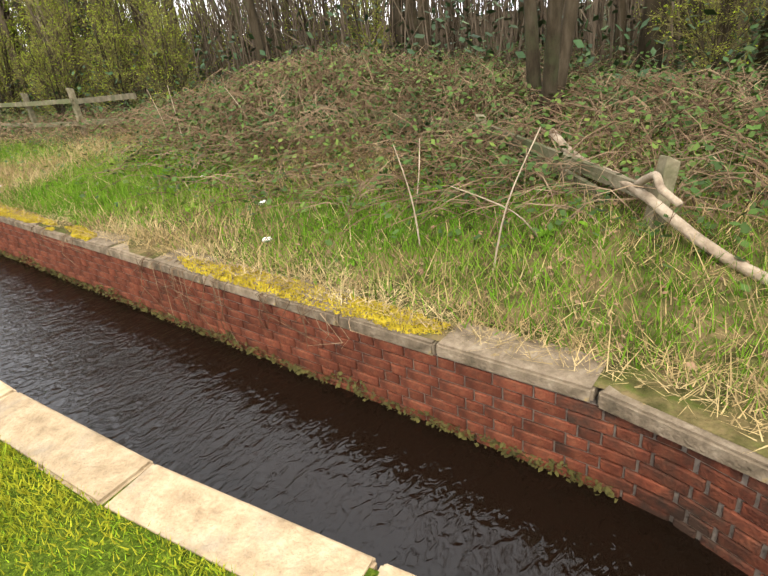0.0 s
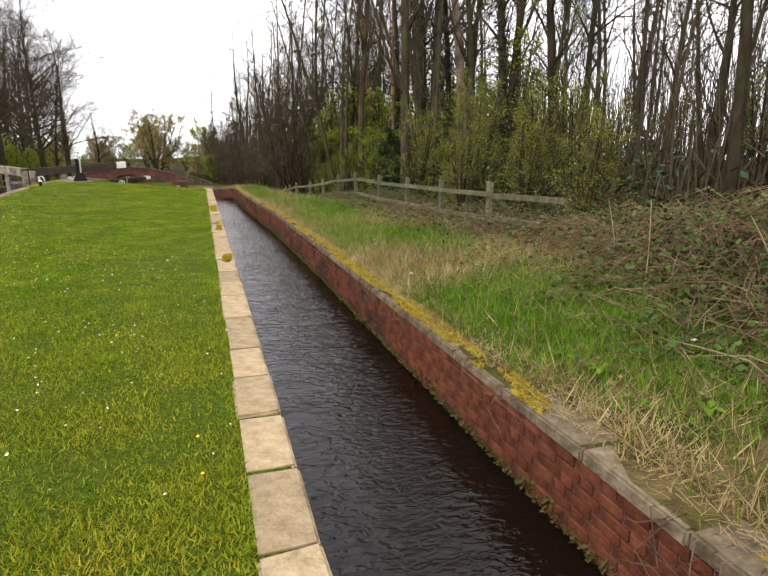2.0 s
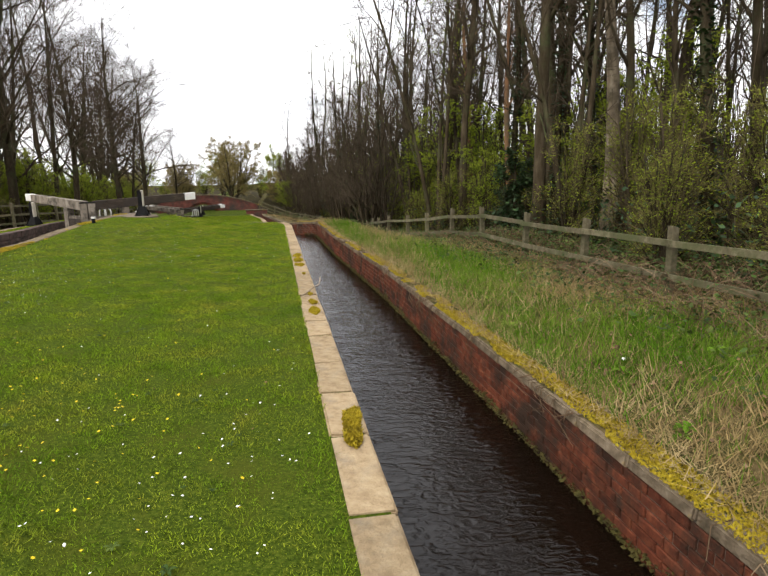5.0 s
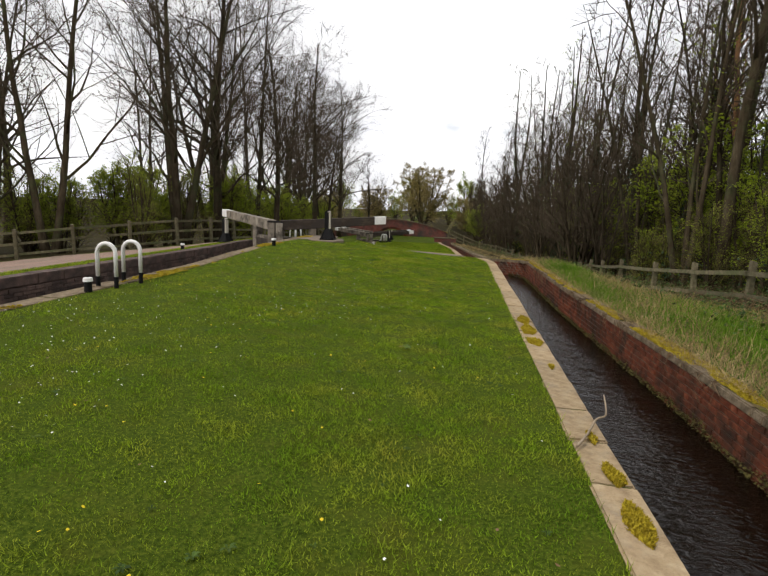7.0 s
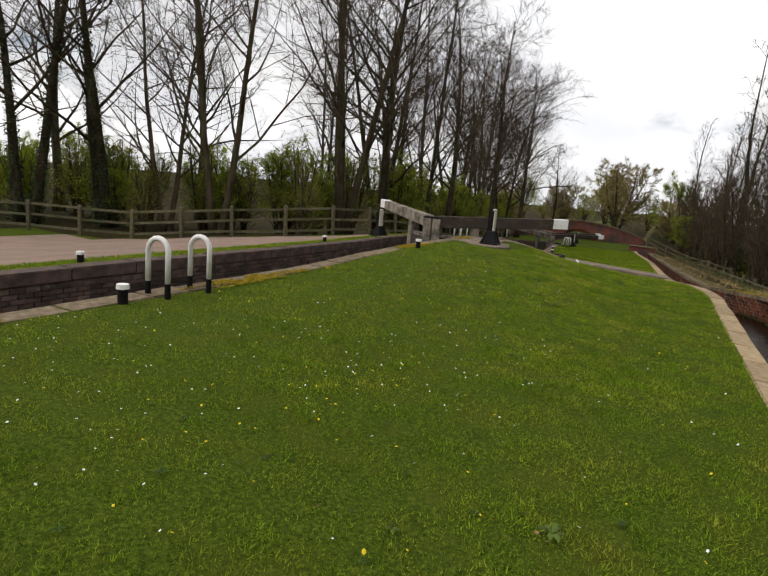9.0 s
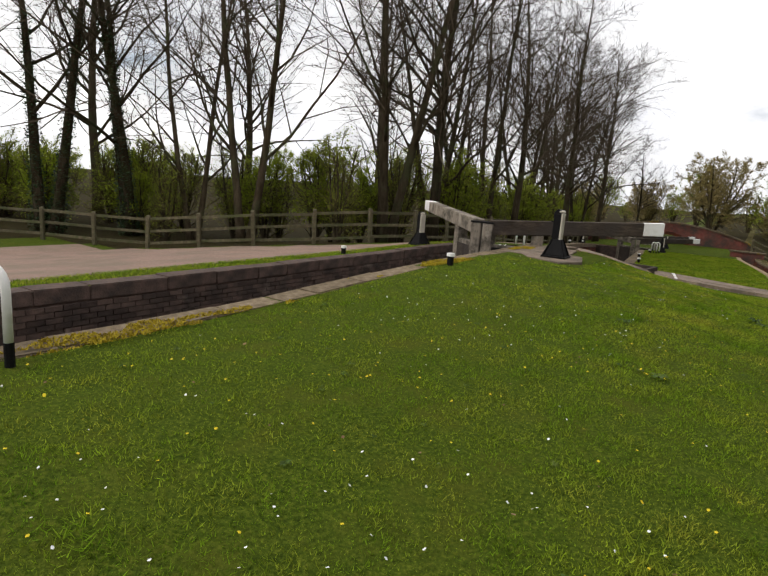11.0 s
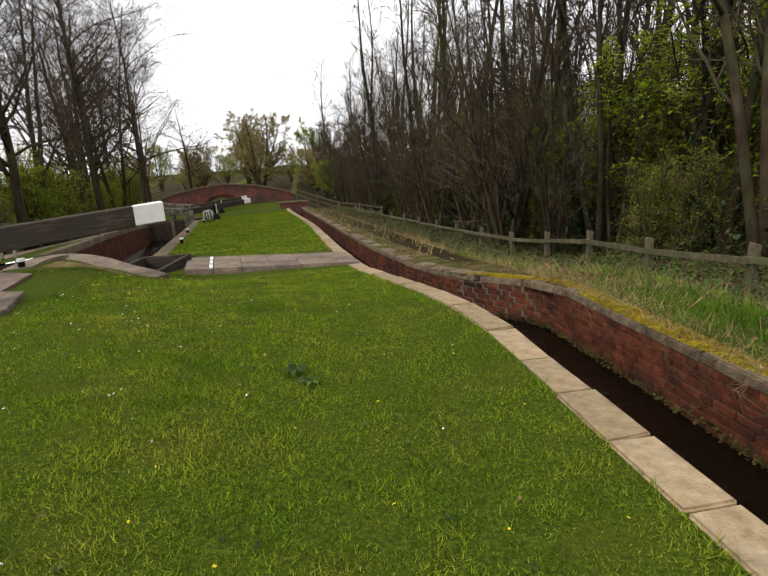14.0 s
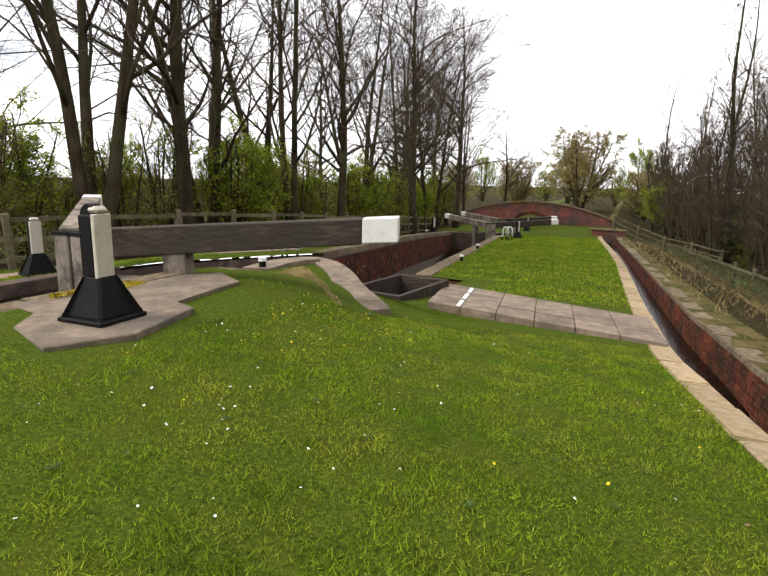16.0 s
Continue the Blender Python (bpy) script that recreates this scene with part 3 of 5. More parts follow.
coping(wall_channel_left, chan_l, -3.6, 64, -1, 0.27, 0.14, (0.62, 0.74, 0.9), "stone", lambda y: fall(y) + 0.01, 5, first=(1.1, 1.09, 1.15, 1.14, 1.13, 1.24, 0.67, 0.76))
coping(wall_channel_right, chan_r, -8.0, 64, 1, 0.3, 0.09, (0.55, 0.7, 0.85), "gritstone", lambda y: fall(y) + 0.02, 8)
coping(wall_lock_near, lock_near, 6, LOCK_END, 1, 0.34, 0.2, (0.55, 0.7, 0.95), "gritstone", lambda y: near_top(y) + 0.07, 11)
coping(wall_lock_far, lock_far, 6, LOCK_END, -1, 0.34, 0.2, (0.7, 0.9, 1.15), "lock_brick", lambda y: far_top(y) + 0.075, 12)
coping(wall_lock2_near, lock_near, LOCK2_START, LOCK2_END, 1, 0.4, 0.2, (0.9, 1.15), "gritstone", lambda y: near_top(y) + 0.085, 13)
coping(wall_lock2_far, lock_far, LOCK2_START, LOCK2_END, -1, 0.34, 0.2, (0.9, 1.15), "gritstone", lambda y: far_top(y) + 0.085, 14)
# coping blocks round the wing wall
for i in range(0, len(arc) - 3, 3):
    seg = [p + Vector((0, 0, 0.02)) for p in arc[i:i + 4]]
    seg[-1] = seg[-1].lerp(seg[-2], 0.06)
    shell("coping_stone", *strip_solid(seg, 0.42, 0.14), "slab", wing)

# ---- paved crossing ----
PAV = [Vector((-0.8, 33.86, -0.36)), Vector((-4.11, 34.42, -0.3)), Vector((-4.43, 36.5, -0.4)), Vector((-0.98, 35.7, -0.46))]
paving = empty("paving", pose(0, 0, 0), "pale concrete slab crossing with a painted white line", "paving", kind="structure")
rnd = random.Random(3)
for i in range(6):
    for j in range(3):
        def at(u, v):
            return (PAV[0].lerp(PAV[1], u)).lerp(PAV[3].lerp(PAV[2], u), v)
        u0, u1, v0, v1 = i / 6 + 0.002, (i + 1) / 6 - 0.002, j / 3 + 0.004, (j + 1) / 3 - 0.004
        dz = Vector((0, 0, rnd.uniform(-0.004, 0.006)))
        top = [at(u0, v0) + dz, at(u1, v0) + dz, at(u1, v1) + dz, at(u0, v1) + dz]
        bm = bmesh.new()
        prism(bm, [p - Vector((0, 0, 0.09)) for p in top], [p + Vector((0, 0, 0.035)) for p in top])
        part("paving_slab", bm, "slab", paving)
for v in (0.02, 0.37, 0.7):
    top = [at(0.835, v), at(0.855, v), at(0.855, v + 0.26), at(0.835, v + 0.26)]
    bm = bmesh.new()
    prism(bm, [p + Vector((0, 0, 0.036)) for p in top], [p + Vector((0, 0, 0.045)) for p in top])
    part("white_line", bm, "white", paving, "worn white painted line")
# timber-edged culvert mouth at the end of the crossing
culvert = empty("culvert_frame", pose(-4.9, 35.3, -0.32, 0, 0, -8), "dark timber frame round a culvert opening", "culvert")
for a in ((-0.55, -0.8, -0.3, -0.47, 0.8, 0.1), (0.42, -0.8, -0.3, 0.5, 0.8, 0.1), (-0.55, 0.8, -0.3, 0.5, 0.9, 0.1), (-0.55, -0.9, -0.3, 0.5, -0.8, 0.1)):
    part("frame_board", boxed(*a), "beam", culvert, bevel=0.008)

# apron under the paddle gear
apron = empty("concrete_apron", pose(-5.5, 30.1, 0.33), "worn concrete apron under the paddle gear", "paving", kind="structure")
bm = bmesh.new()
ring = [(-0.25, -0.85), (0.45, -1.1), (0.72, -0.55), (0.5, 0.32), (0.2, 0.4), (0.05, 1.55), (-0.5, 1.9), (-1.0, 1.4), (-1.0, -0.4), (-0.5, -0.5)]
prism(bm, [(x, y, -0.25) for x, y in ring], [(x, y, 0.045) for x, y in ring])
part("apron_slab", bm, "slab", apron, bevel=0.01)


# ---- lock gates ----
def lock_gate(m, label, group):
    """A pair of closed mitre gates with balance beams. Origin: the meeting posts at ground level; +x towards the lawn."""
    g = empty("lock_gate", m, label, "lock gate", group)
    for sx, end, tip_z in ((1, Vector((3.66, 1.25, 0)), 0.66), (-1, Vector((-3.0, 2.75, 0)), 0.62)):
        d = end.normalized()
        ln = end.length
        ang = math.degrees(math.atan2(d.y, d.x))
        leaf = pose(sx * 0.13, 0, 0, 0, 0, ang)
        rise = math.degrees(math.atan2(0.16, ln))
        bm = bmesh.new()
        prism(bm, [(0.0, -0.14, 0.24), (0.0, 0.14, 0.24), (0.0, 0.14, 0.6), (0.0, -0.14, 0.6)],
              [(ln - 0.42, -0.15, 0.53), (ln - 0.42, 0.15, 0.53), (ln - 0.42, 0.15, 0.83), (ln - 0.42, -0.15, 0.83)])
        bm.transform(leaf)
        part("balance_beam", bm, "beam" if sx > 0 else "timber", g, "weathered timber balance beam", bevel=0.012)
        bm = bmesh.new()
        prism(bm, [(ln - 0.418, -0.152, 0.548), (ln - 0.418, 0.152, 0.548), (ln - 0.418, 0.152, 0.832), (ln - 0.418, -0.152, 0.832)],
              [(ln, -0.155, 0.57), (ln, 0.155, 0.57), (ln, 0.155, 0.86), (ln, -0.155, 0.86)])
        bm.transform(leaf)
        part("beam_end", bm, "white", g, "white painted beam end", bevel=0.01)
        part("meeting_post", boxed(sx * 0.15 - 0.13, -0.15, -4.0, sx * 0.15 + 0.13, 0.13, 0.52), "timber", g, "split grey timber post", bevel=0.015)
        part("post_cap", boxed(sx * 0.15 - 0.14, -0.16, 0.52, sx * 0.15 + 0.14, 0.14, 0.56), "black", g, "black cap")
        part("heel_post", boxed(1.02, -0.13, -4.0, 1.3, 0.15, 0.34, m=leaf), "timber", g, bevel=0.015)
        for z in (0.02, -0.7, -1.5):
            part("gate_rail", boxed(0.1, -0.1, z - 0.22, 1.05, 0.1, z, m=leaf), "timber", g, bevel=0.012)
        for k in range(5):
            part("gate_plank", boxed(0.14 + k * 0.18, 0.1, -4, 0.31 + k * 0.18, 0.14, -0.08, m=leaf), "beam", g)
        part("iron_strap", boxed(0.05, -0.125, -0.12, 1.25, -0.1, -0.04, m=leaf), "black", g, "black iron strap")
    return g


GATE = pose(-7.66, 31.35, 0.28)
gate = lock_gate(GATE, "weathered timber mitre lock gates with white-tipped balance beams", "lock gates")
copy_thing(gate, pose(-8.75, 59.2, -1.5, 0, 0, 8))
copy_thing(gate, pose(-9.6, 66.5, -1.75, 0, 0, 10))


# ---- paddle gear ----
def paddle_gear(m, label):
    g = empty("paddle_gear", m, label, "paddle gear", "paddle gear posts")
    bm = bmesh.new()
    box(bm, -0.24, -0.24, 0, 0.24, 0.24, 0.035)
    part("base_plate", bm, "black", g, bevel=0.008)
    bm = bmesh.new()
    prism(bm, [(x * 0.19, y * 0.19, 0.035) for x, y in ((-1, -1), (1, -1), (1, 1), (-1, 1))], [(x * 0.085, y * 0.085, 0.36) for x, y in ((-1, -1), (1, -1), (1, 1), (-1, 1))])
    part("pedestal", bm, "black", g, "flared black iron pedestal", bevel=0.01)
    for sx, sy in ((-1, -1), (1, -1), (1, 1), (-1, 1)):
        bm = bmesh.new()
        prism(bm, [(sx * 0.15, sy * 0.15, 0.03), (sx * 0.23, sy * 0.21, 0.03), (sx * 0.21, sy * 0.23, 0.03)][::sx * sy], [(sx * 0.07, sy * 0.07, 0.36), (sx * 0.1, sy * 0.08, 0.36), (sx * 0.08, sy * 0.1, 0.36)][::sx * sy])
        part("rib", bm, "black", g)
        bm = bmesh.new()
        bmesh.ops.create_cone(bm, cap_ends=True, segments=6, radius1=0.022, radius2=0.018, depth=0.03, matrix=Matrix.Translation((sx * 0.2, sy * 0.2, 0.05)))
        part("bolt", bm, "black", g)
    part("column", boxed(-0.11, -0.08, 0.36, 0.03, 0.08, 0.86), "black", g, "black iron column", bevel=0.01)
    part("white_board", boxed(0.034, -0.085, 0.3, 0.075, 0.085, 0.87), "cream", g, "cream painted front board", bevel=0.008)
    bm = bmesh.new()
    bmesh.ops.create_cone(bm, cap_ends=True, segments=14, radius1=0.09, radius2=0.09, depth=0.1, matrix=pose(-0.03, 0, 0.86, 90))
    part("gear_housing", bm, "black", g, "rounded iron gear housing", bevel=0.008)
    bm = bmesh.new()
    bmesh.ops.create_cone(bm, cap_ends=True, segments=14, radius1=0.085, radius2=0.085, depth=0.035, matrix=pose(-0.09, 0, 0.7, 0, 90))
    part("gear_wheel", bm, "black", g, bevel=0.006)
    part("spindle", boxed(-0.17, -0.015, 0.685, -0.1, 0.015, 0.715), "black", g)
    part("cap", boxed(-0.03, -0.065, 0.87, 0.08, 0.065, 0.93), "cream", g, "worn cream cap", bevel=0.025)
    return g


gear = paddle_gear(pose(-5.36, 29.75, 0.378, 0, 0, 2), "black iron paddle gear with cream board on concrete")
copy_thing(gear, pose(-10.05, 32.4, land(-10.05, 32.4) + 0.005, 0, 0, -20))
copy_thing(gear, pose(-6.9, 57.7, land(-6.9, 57.7) + 0.005, 0, 0, 0))
copy_thing(gear, pose(-12.1, 58.5, land(-12.1, 58.5) + 0.005, 0, 0, -10))
copy_thing(gear, pose(-7.6, 65.0, land(-7.6, 65.0), 0, 0, 0))


# ---- bollards and ladder hoops ----
def bollard(m, label):
    g = empty("bollard", m, label, "bollard", "mooring bollards")
    for nm, mat, r0, r1, z0, z1 in (("post", "black", 0.056, 0.052, -0.1, 0.14), ("top", "white", 0.068, 0.062, 0.14, 0.19)):
        bm = bmesh.new()
        bmesh.ops.create_cone(bm, cap_ends=True, segments=16, radius1=r0, radius2=r1, depth=z1 - z0, matrix=Matrix.Translation((0, 0, 0.5 * (z0 + z1))))
        if nm == "top":
            bmesh.ops.bevel(bm, geom=[e for e in bm.edges if e.verts[0].co.z > 0.2 and e.verts[1].co.z > 0.2], offset=0.025, segments=3, affect="EDGES")
        part(nm, bm, mat, g, "white painted rounded top" if nm == "top" else "")
    return g


bo = bollard(pose(-6.3, 19.18, land(-6.3, 19.18) + 0.02), "black mooring bollard with white top beside the lock")
for x, y in ((-6.15, 26.7), (-9.8, 28.55), (-9.74, 21.1), (-5.75, 42.2), (-6.6, 47.5), (-9.6, 46.2), (-10.8, 53.5), (-7.3, 55.5), (-6.4, 33.4)):
    copy_thing(bo, pose(x, y, land(x, y) + 0.01))


def ladder_hoop(m, label):
    g = empty("ladder_hoop", m, label, "handrail", "ladder hoops")
    hw, h = 0.14, 0.64
    pts = [(-hw, 0, 0.14), (-hw, 0, h - hw)] + [(-hw * math.cos(a), 0, h - hw + hw * math.sin(a)) for a in [math.pi * k / 8 for k in range(1, 8)]] + [(hw, 0, h - hw), (hw, 0, 0.14)]
    shell("rail", *tube_rings(pts, [0.031] * len(pts), 10), "white", g, "chipped white painted tube", smooth=True)
    for s in (-1, 1):
        shell("foot", *tube_rings([(s * hw, 0, -0.05), (s * hw, 0, 0.14)], [0.034, 0.034], 10), "black", g, "black painted foot")
    return g


hp = ladder_hoop(pose(-6.33, 19.66, land(-6.33, 19.66) + 0.03, 0, 0, 6), "white painted tubular ladder hoop with black feet at the lock edge")
for x, y in ((-6.3, 20.26), (-6.95, 54.6), (-6.88, 55.2), (-8.9, 37.4), (-8.8, 37.9)):
    copy_thing(hp, pose(x, y, land(x, y) + 0.03 if y < 30 or y > 50 else -0.35, 0, 0, 6))


# ---- fences ----
def fence_post(height, mat="rail"):
    bm = bmesh.new()
    prism(bm, [(-0.06, -0.05, -0.3), (0.06, -0.05, -0.3), (0.06, 0.05, -0.3), (-0.06, 0.05, -0.3)], [(-0.06, -0.05, height), (0.06, -0.05, height), (0.06, 0.05, height + 0.03), (-0.06, 0.05, height + 0.03)])
    bmesh.ops.bevel(bm, geom=list(bm.edges), offset=0.008, segments=1, affect="EDGES")
    me = bpy.data.meshes.new("post")
    bm.to_mesh(me)
    bm.free()
    me.materials.append(M[mat])
    return me


def fence(name, line, spacing, rails, height, label, seed, gap=()):
    rnd = random.Random(seed)
    f = empty(name, pose(0, 0, 0), label, "fence")
    me = fence_post(height)
    pts = []
    carry = 0.0
    for (x0, y0), (x1, y1) in zip(line, line[1:]):
        a, c = Vector((x0, y0)), Vector((x1, y1))
        d = carry
        while d < (c - a).length:
            pts.append(a + (c - a).normalized() * d)
            d += spacing
        carry = d - (c - a).length
    for i, p in enumerate(pts):
        ob = new("post", me)
        z = land(p.x, p.y)
        q = pts[min(i + 1, len(pts) - 1)]
        ang = math.degrees(math.atan2(q.y - p.y, q.x - p.x)) if i + 1 < len(pts) else 0
        ob.matrix_basis = pose(p.x, p.y, z, rnd.uniform(-2.5, 2.5), rnd.uniform(-2.5, 2.5), ang)
        ob.parent = f
        if i + 1 < len(pts):
            z2 = land(q.x, q.y)
            side = Vector((-(q - p).y, (q - p).x)).normalized() * 0.07
            for k, h in enumerate(rails):
                if (i, k) in gap:
                    continue
                j = rnd.uniform(-0.02, 0.02)
                bm = bmesh.new()
                a, c = Vector((p.x + side.x, p.y + side.y, z + h + j)), Vector((q.x + side.x, q.y + side.y, z2 + h + j + rnd.uniform(-0.015, 0.015)))
                s = Vector((side.x, side.y, 0)).normalized() * 0.019
                u = Vector((0, 0, 0.045))
                e = (c - a).normalized() * 0.06
                prism(bm, [a - e - s - u, a - e + s - u, a - e + s + u, a - e - s + u], [c + e - s - u, c + e + s - u, c + e + s + u, c + e - s + u])
                part("rail", bm, "rail", f)
    return f


fence("towpath_fence", FENCE_LEFT, 1.95, (0.2, 0.6, 1.0), 1.12, "weathered three-rail timber fence beside the towpath", 4)
fence("woodland_fence", [(4.95, 12.5), (4.85, 17.5), (4.3, 27.4), (3.9, 30.5), (4.2, 38.0), (3.2, 48.0), (1.5, 62.0)], 2.2, (0.3, 0.78), 0.98,
      "old timber post and rail fence at the wood's edge", 6)
fence("bridge_fence", [(-2.2, 68.5), (1.0, 66.0), (4.0, 63.0)], 2.0, (0.3, 0.65, 1.0), 1.1, "timber rail fence by the bridge", 9)

# ---- brick hump bridge ----
bridge = empty("canal_bridge", pose(-8.4, 72, -2.3, 0, 0, 6), "red brick hump-backed canal bridge with dark coping", "bridge")
bm = bmesh.new()
prof = []
for k in range(25):
    u = -1 + 2 * k / 24
    prof.append((6.4 * u, 0.75 + 1.45 * math.cos(u * math.pi / 2) ** 0.8))
arch = [(1.55 * math.cos(a), -0.1 + 1.35 * math.sin(a)) for a in [math.pi * k / 12 for k in range(13)]]
outline = [(-6.4, -1.0)] + prof + [(6.4, -1.0), (1.55, -1.0)] + arch + [(-1.55, -1.0)]
f0 = [bm.verts.new((x, -0.35, z)) for x, z in outline]
f1 = [bm.verts.new((x, 3.6, z)) for x, z in outline]
c0 = bm.faces.new(f0)
c1 = bm.faces.new(f1[::-1])
for i in range(len(outline)):
    j = (i + 1) % len(outline)
    bm.faces.new((f0[j], f0[i], f1[i], f1[j]))
bmesh.ops.triangulate(bm, faces=[c0, c1])
part("spandrel", bm, "bridge_brick", bridge)
for k in range(24):
    (x0, z0), (x1, z1) = prof[k], prof[k + 1]
    bm = bmesh.new()
    prism(bm, [(x0 + 0.01, -0.42, z0), (x0 + 0.01, 0.05, z0), (x0 + 0.01, 0.05, z0 + 0.13), (x0 + 0.01, -0.42, z0 + 0.13)], [(x1 - 0.01, -0.42, z1), (x1 - 0.01, 0.05, z1), (x1 - 0.01, 0.05, z1 + 0.13), (x1 - 0.01, -0.42, z1 + 0.13)])
    part("parapet_coping", bm, "gritstone", bridge)
for k in range(12):
    (x0, z0), (x1, z1) = arch[k], arch[k + 1]
    bm = bmesh.new()
    o = 1.2
    prism(bm, [(x0, -0.39, z0), (x1, -0.39, z1), (x1 * o, -0.39, z1 * o), (x0 * o, -0.39, z0 * o)], [(x0, -0.33, z0), (x1, -0.33, z1), (x1 * o, -0.33, z1 * o), (x0 * o, -0.33, z0 * o)])
    part("arch_ring", bm, "brick", bridge)
part("sign", boxed(-3.4, -0.41, 0.4, -2.8, -0.36, 0.75), "cream", bridge, "small yellow sign")
# culvert headwall where the channel ends
head = empty("culvert_headwall", pose(-2.4, 64.5, fall(64.5)), "low red brick culvert headwall", "wall", kind="structure")
for a in ((-1.0, -0.2, -1.2, -0.3, 0.2, 0.35), (0.3, -0.2, -1.2, 1.0, 0.2, 0.35), (-0.3, -0.2, -0.25, 0.3, 0.2, 0.35)):
    part("headwall_block", boxed(*a), "bridge_brick", head)
part("headwall_coping", boxed(-1.1, -0.26, 0.35, 1.1, 0.26, 0.45), "gritstone", head, bevel=0.01)
# ---- trees ----
def wander(rnd, p, d, length, steps, bend, lift):
    pts, p, d = [Vector(p)], Vector(p), Vector(d).normalized()
    for _ in range(steps):
        d = (d + Vector((rnd.uniform(-bend, bend), rnd.uniform(-bend, bend), rnd.uniform(-bend, bend) + lift))).normalized()
        p = p + d * (length / steps)
        pts.append(p.copy())
    return pts


def sprout(rnd, pts, radii, count, lo, hi, length, angle, up):
    """Start points and directions of shoots along a limb."""
    for k in range(count):
        s = lo + (hi - lo) * (k + rnd.random()) / count
        f = s * (len(pts) - 1)
        i = min(int(f), len(pts) - 2)
        p = pts[i].lerp(pts[i + 1], f - i)
        r = radii[i] + (radii[i + 1] - radii[i]) * (f - i)
        d = (pts[i + 1] - pts[i]).normalized()
        a = d.cross(Vector((rnd.uniform(-1, 1), rnd.uniform(-1, 1), rnd.uniform(-1, 1)))).normalized()
        w = angle * rnd.uniform(0.7, 1.25)
        yield p, (d * math.cos(w) + a * math.sin(w) + Vector((0, 0, up))).normalized(), length * rnd.uniform(0.6, 1.1) * (1.15 - 0.75 * (s - lo) / max(hi - lo, 0.01)), r


def tree(name, seed, height, r0, stems=1, first=0.3, limbs=14, subs=6, twigs=6, reach=0.34, bark="bark", twig_mat="twig", leaves=0, leaf_mat="spring_leaf",
         leaf_size=0.06, lean=0.06, ivy=0, angle=0.75, label="", category="tree", group="", twig_r=0.011, up=0.2):
    rnd = random.Random(seed)
    root = empty(name, pose(0, 0, 0), label, category, group)
    wood, crown, foliage, climber = Heap(), Heap(), Heap(), Heap()
    for s in range(stems):
        turn = 2 * math.pi * s / stems + rnd.random()
        d = Vector((lean * math.cos(turn) * (1 + 1.5 * (stems > 1)), lean * math.sin(turn) * (1 + 1.5 * (stems > 1)), 1))
        h = height * rnd.uniform(0.85, 1.0) if stems > 1 else height
        p0 = Vector((0.22 * r0 * 3 * math.cos(turn), 0.22 * r0 * 3 * math.sin(turn), -0.3)) if stems > 1 else Vector((0, 0, -0.3))
        pts = wander(rnd, p0, d, h, 11, 0.05, 0.02)
        rr = r0 * (0.8 if stems > 1 else 1)
        radii = [rr * (1.35 if i == 0 else 1.0) * (1 - 0.93 * (i / 11) ** 0.9) + 0.012 for i in range(12)]
        wood.tube(pts, radii, 9)
        for p, q, ln, r in sprout(rnd, pts, radii, limbs, first, 0.97, reach * h, angle, up):
            a = wander(rnd, p, q, ln, 6, 0.2, 0.2 * up)
            ra = [max(0.01, min(r * 0.5, 0.085) * (1 - 0.9 * i / 6)) for i in range(7)]
            wood.tube(a, ra, 5)
            for p2, q2, ln2, r2 in sprout(rnd, a, ra, subs, 0.15, 1.0, ln * 0.55, 0.85, 0.4 * up):
                c = wander(rnd, p2, q2, ln2, 3, 0.25, 0.15 * up)
                rc = [max(twig_r, r2 * 0.6 * (1 - 0.8 * i / 3)) for i in range(4)]
                crown.tube(c, rc, 3)
                for p3, q3, ln3, r3 in sprout(rnd, c, rc, twigs, 0.15, 1.0, ln2 * 0.65 + 0.2, 0.85, 0.3 * up):
                    e = wander(rnd, p3, q3, ln3, 2, 0.25, 0.05)
                    crown.spike(e[0], e[1].lerp(e[2], 0.4), twig_r * 0.8)
                    crown.spike(e[1], e[2] + (e[2] - e[1]) * 0.4, twig_r * 0.6)
                    for _ in range(leaves):
                        foliage.chip(e[0].lerp(e[2], rnd.random()) + Vector((rnd.uniform(-0.05, 0.05), rnd.uniform(-0.05, 0.05), rnd.uniform(-0.05, 0.05))), leaf_size * rnd.uniform(0.6, 1.3), rnd)
        for _ in range(ivy):
            f = rnd.random() ** 1.3 * 6
            i = int(f)
            p = pts[i].lerp(pts[i + 1], f - i)
            a = rnd.uniform(0, 6.3)
            climber.leaf(p + Vector((math.cos(a), math.sin(a), 0)) * (radii[i] + rnd.uniform(0, 0.1)), rnd.uniform(0.06, 0.13), rnd)
    shell("trunk", wood.v, wood.f, bark, root, smooth=True)
    shell("crown", crown.v, crown.f, twig_mat, root)
    if foliage.v:
        shell("leaves", foliage.v, foliage.f, leaf_mat, root, "fresh spring leaves")
    if climber.v:
        shell("ivy", climber.v, climber.f, "ivy_leaf", root, "dark ivy on the trunk")
    return root


def stand(src, x, y, scale=1.0, turn=0.0, sink=0.0, tilt=0.0):
    ob = copy_thing(src, pose(x, y, land(x, y) - sink, tilt, 0, turn))
    ob.matrix_basis = pose(x, y, land(x, y) - sink, tilt, 0, turn) @ Matrix.Scale(scale, 4)
    return ob


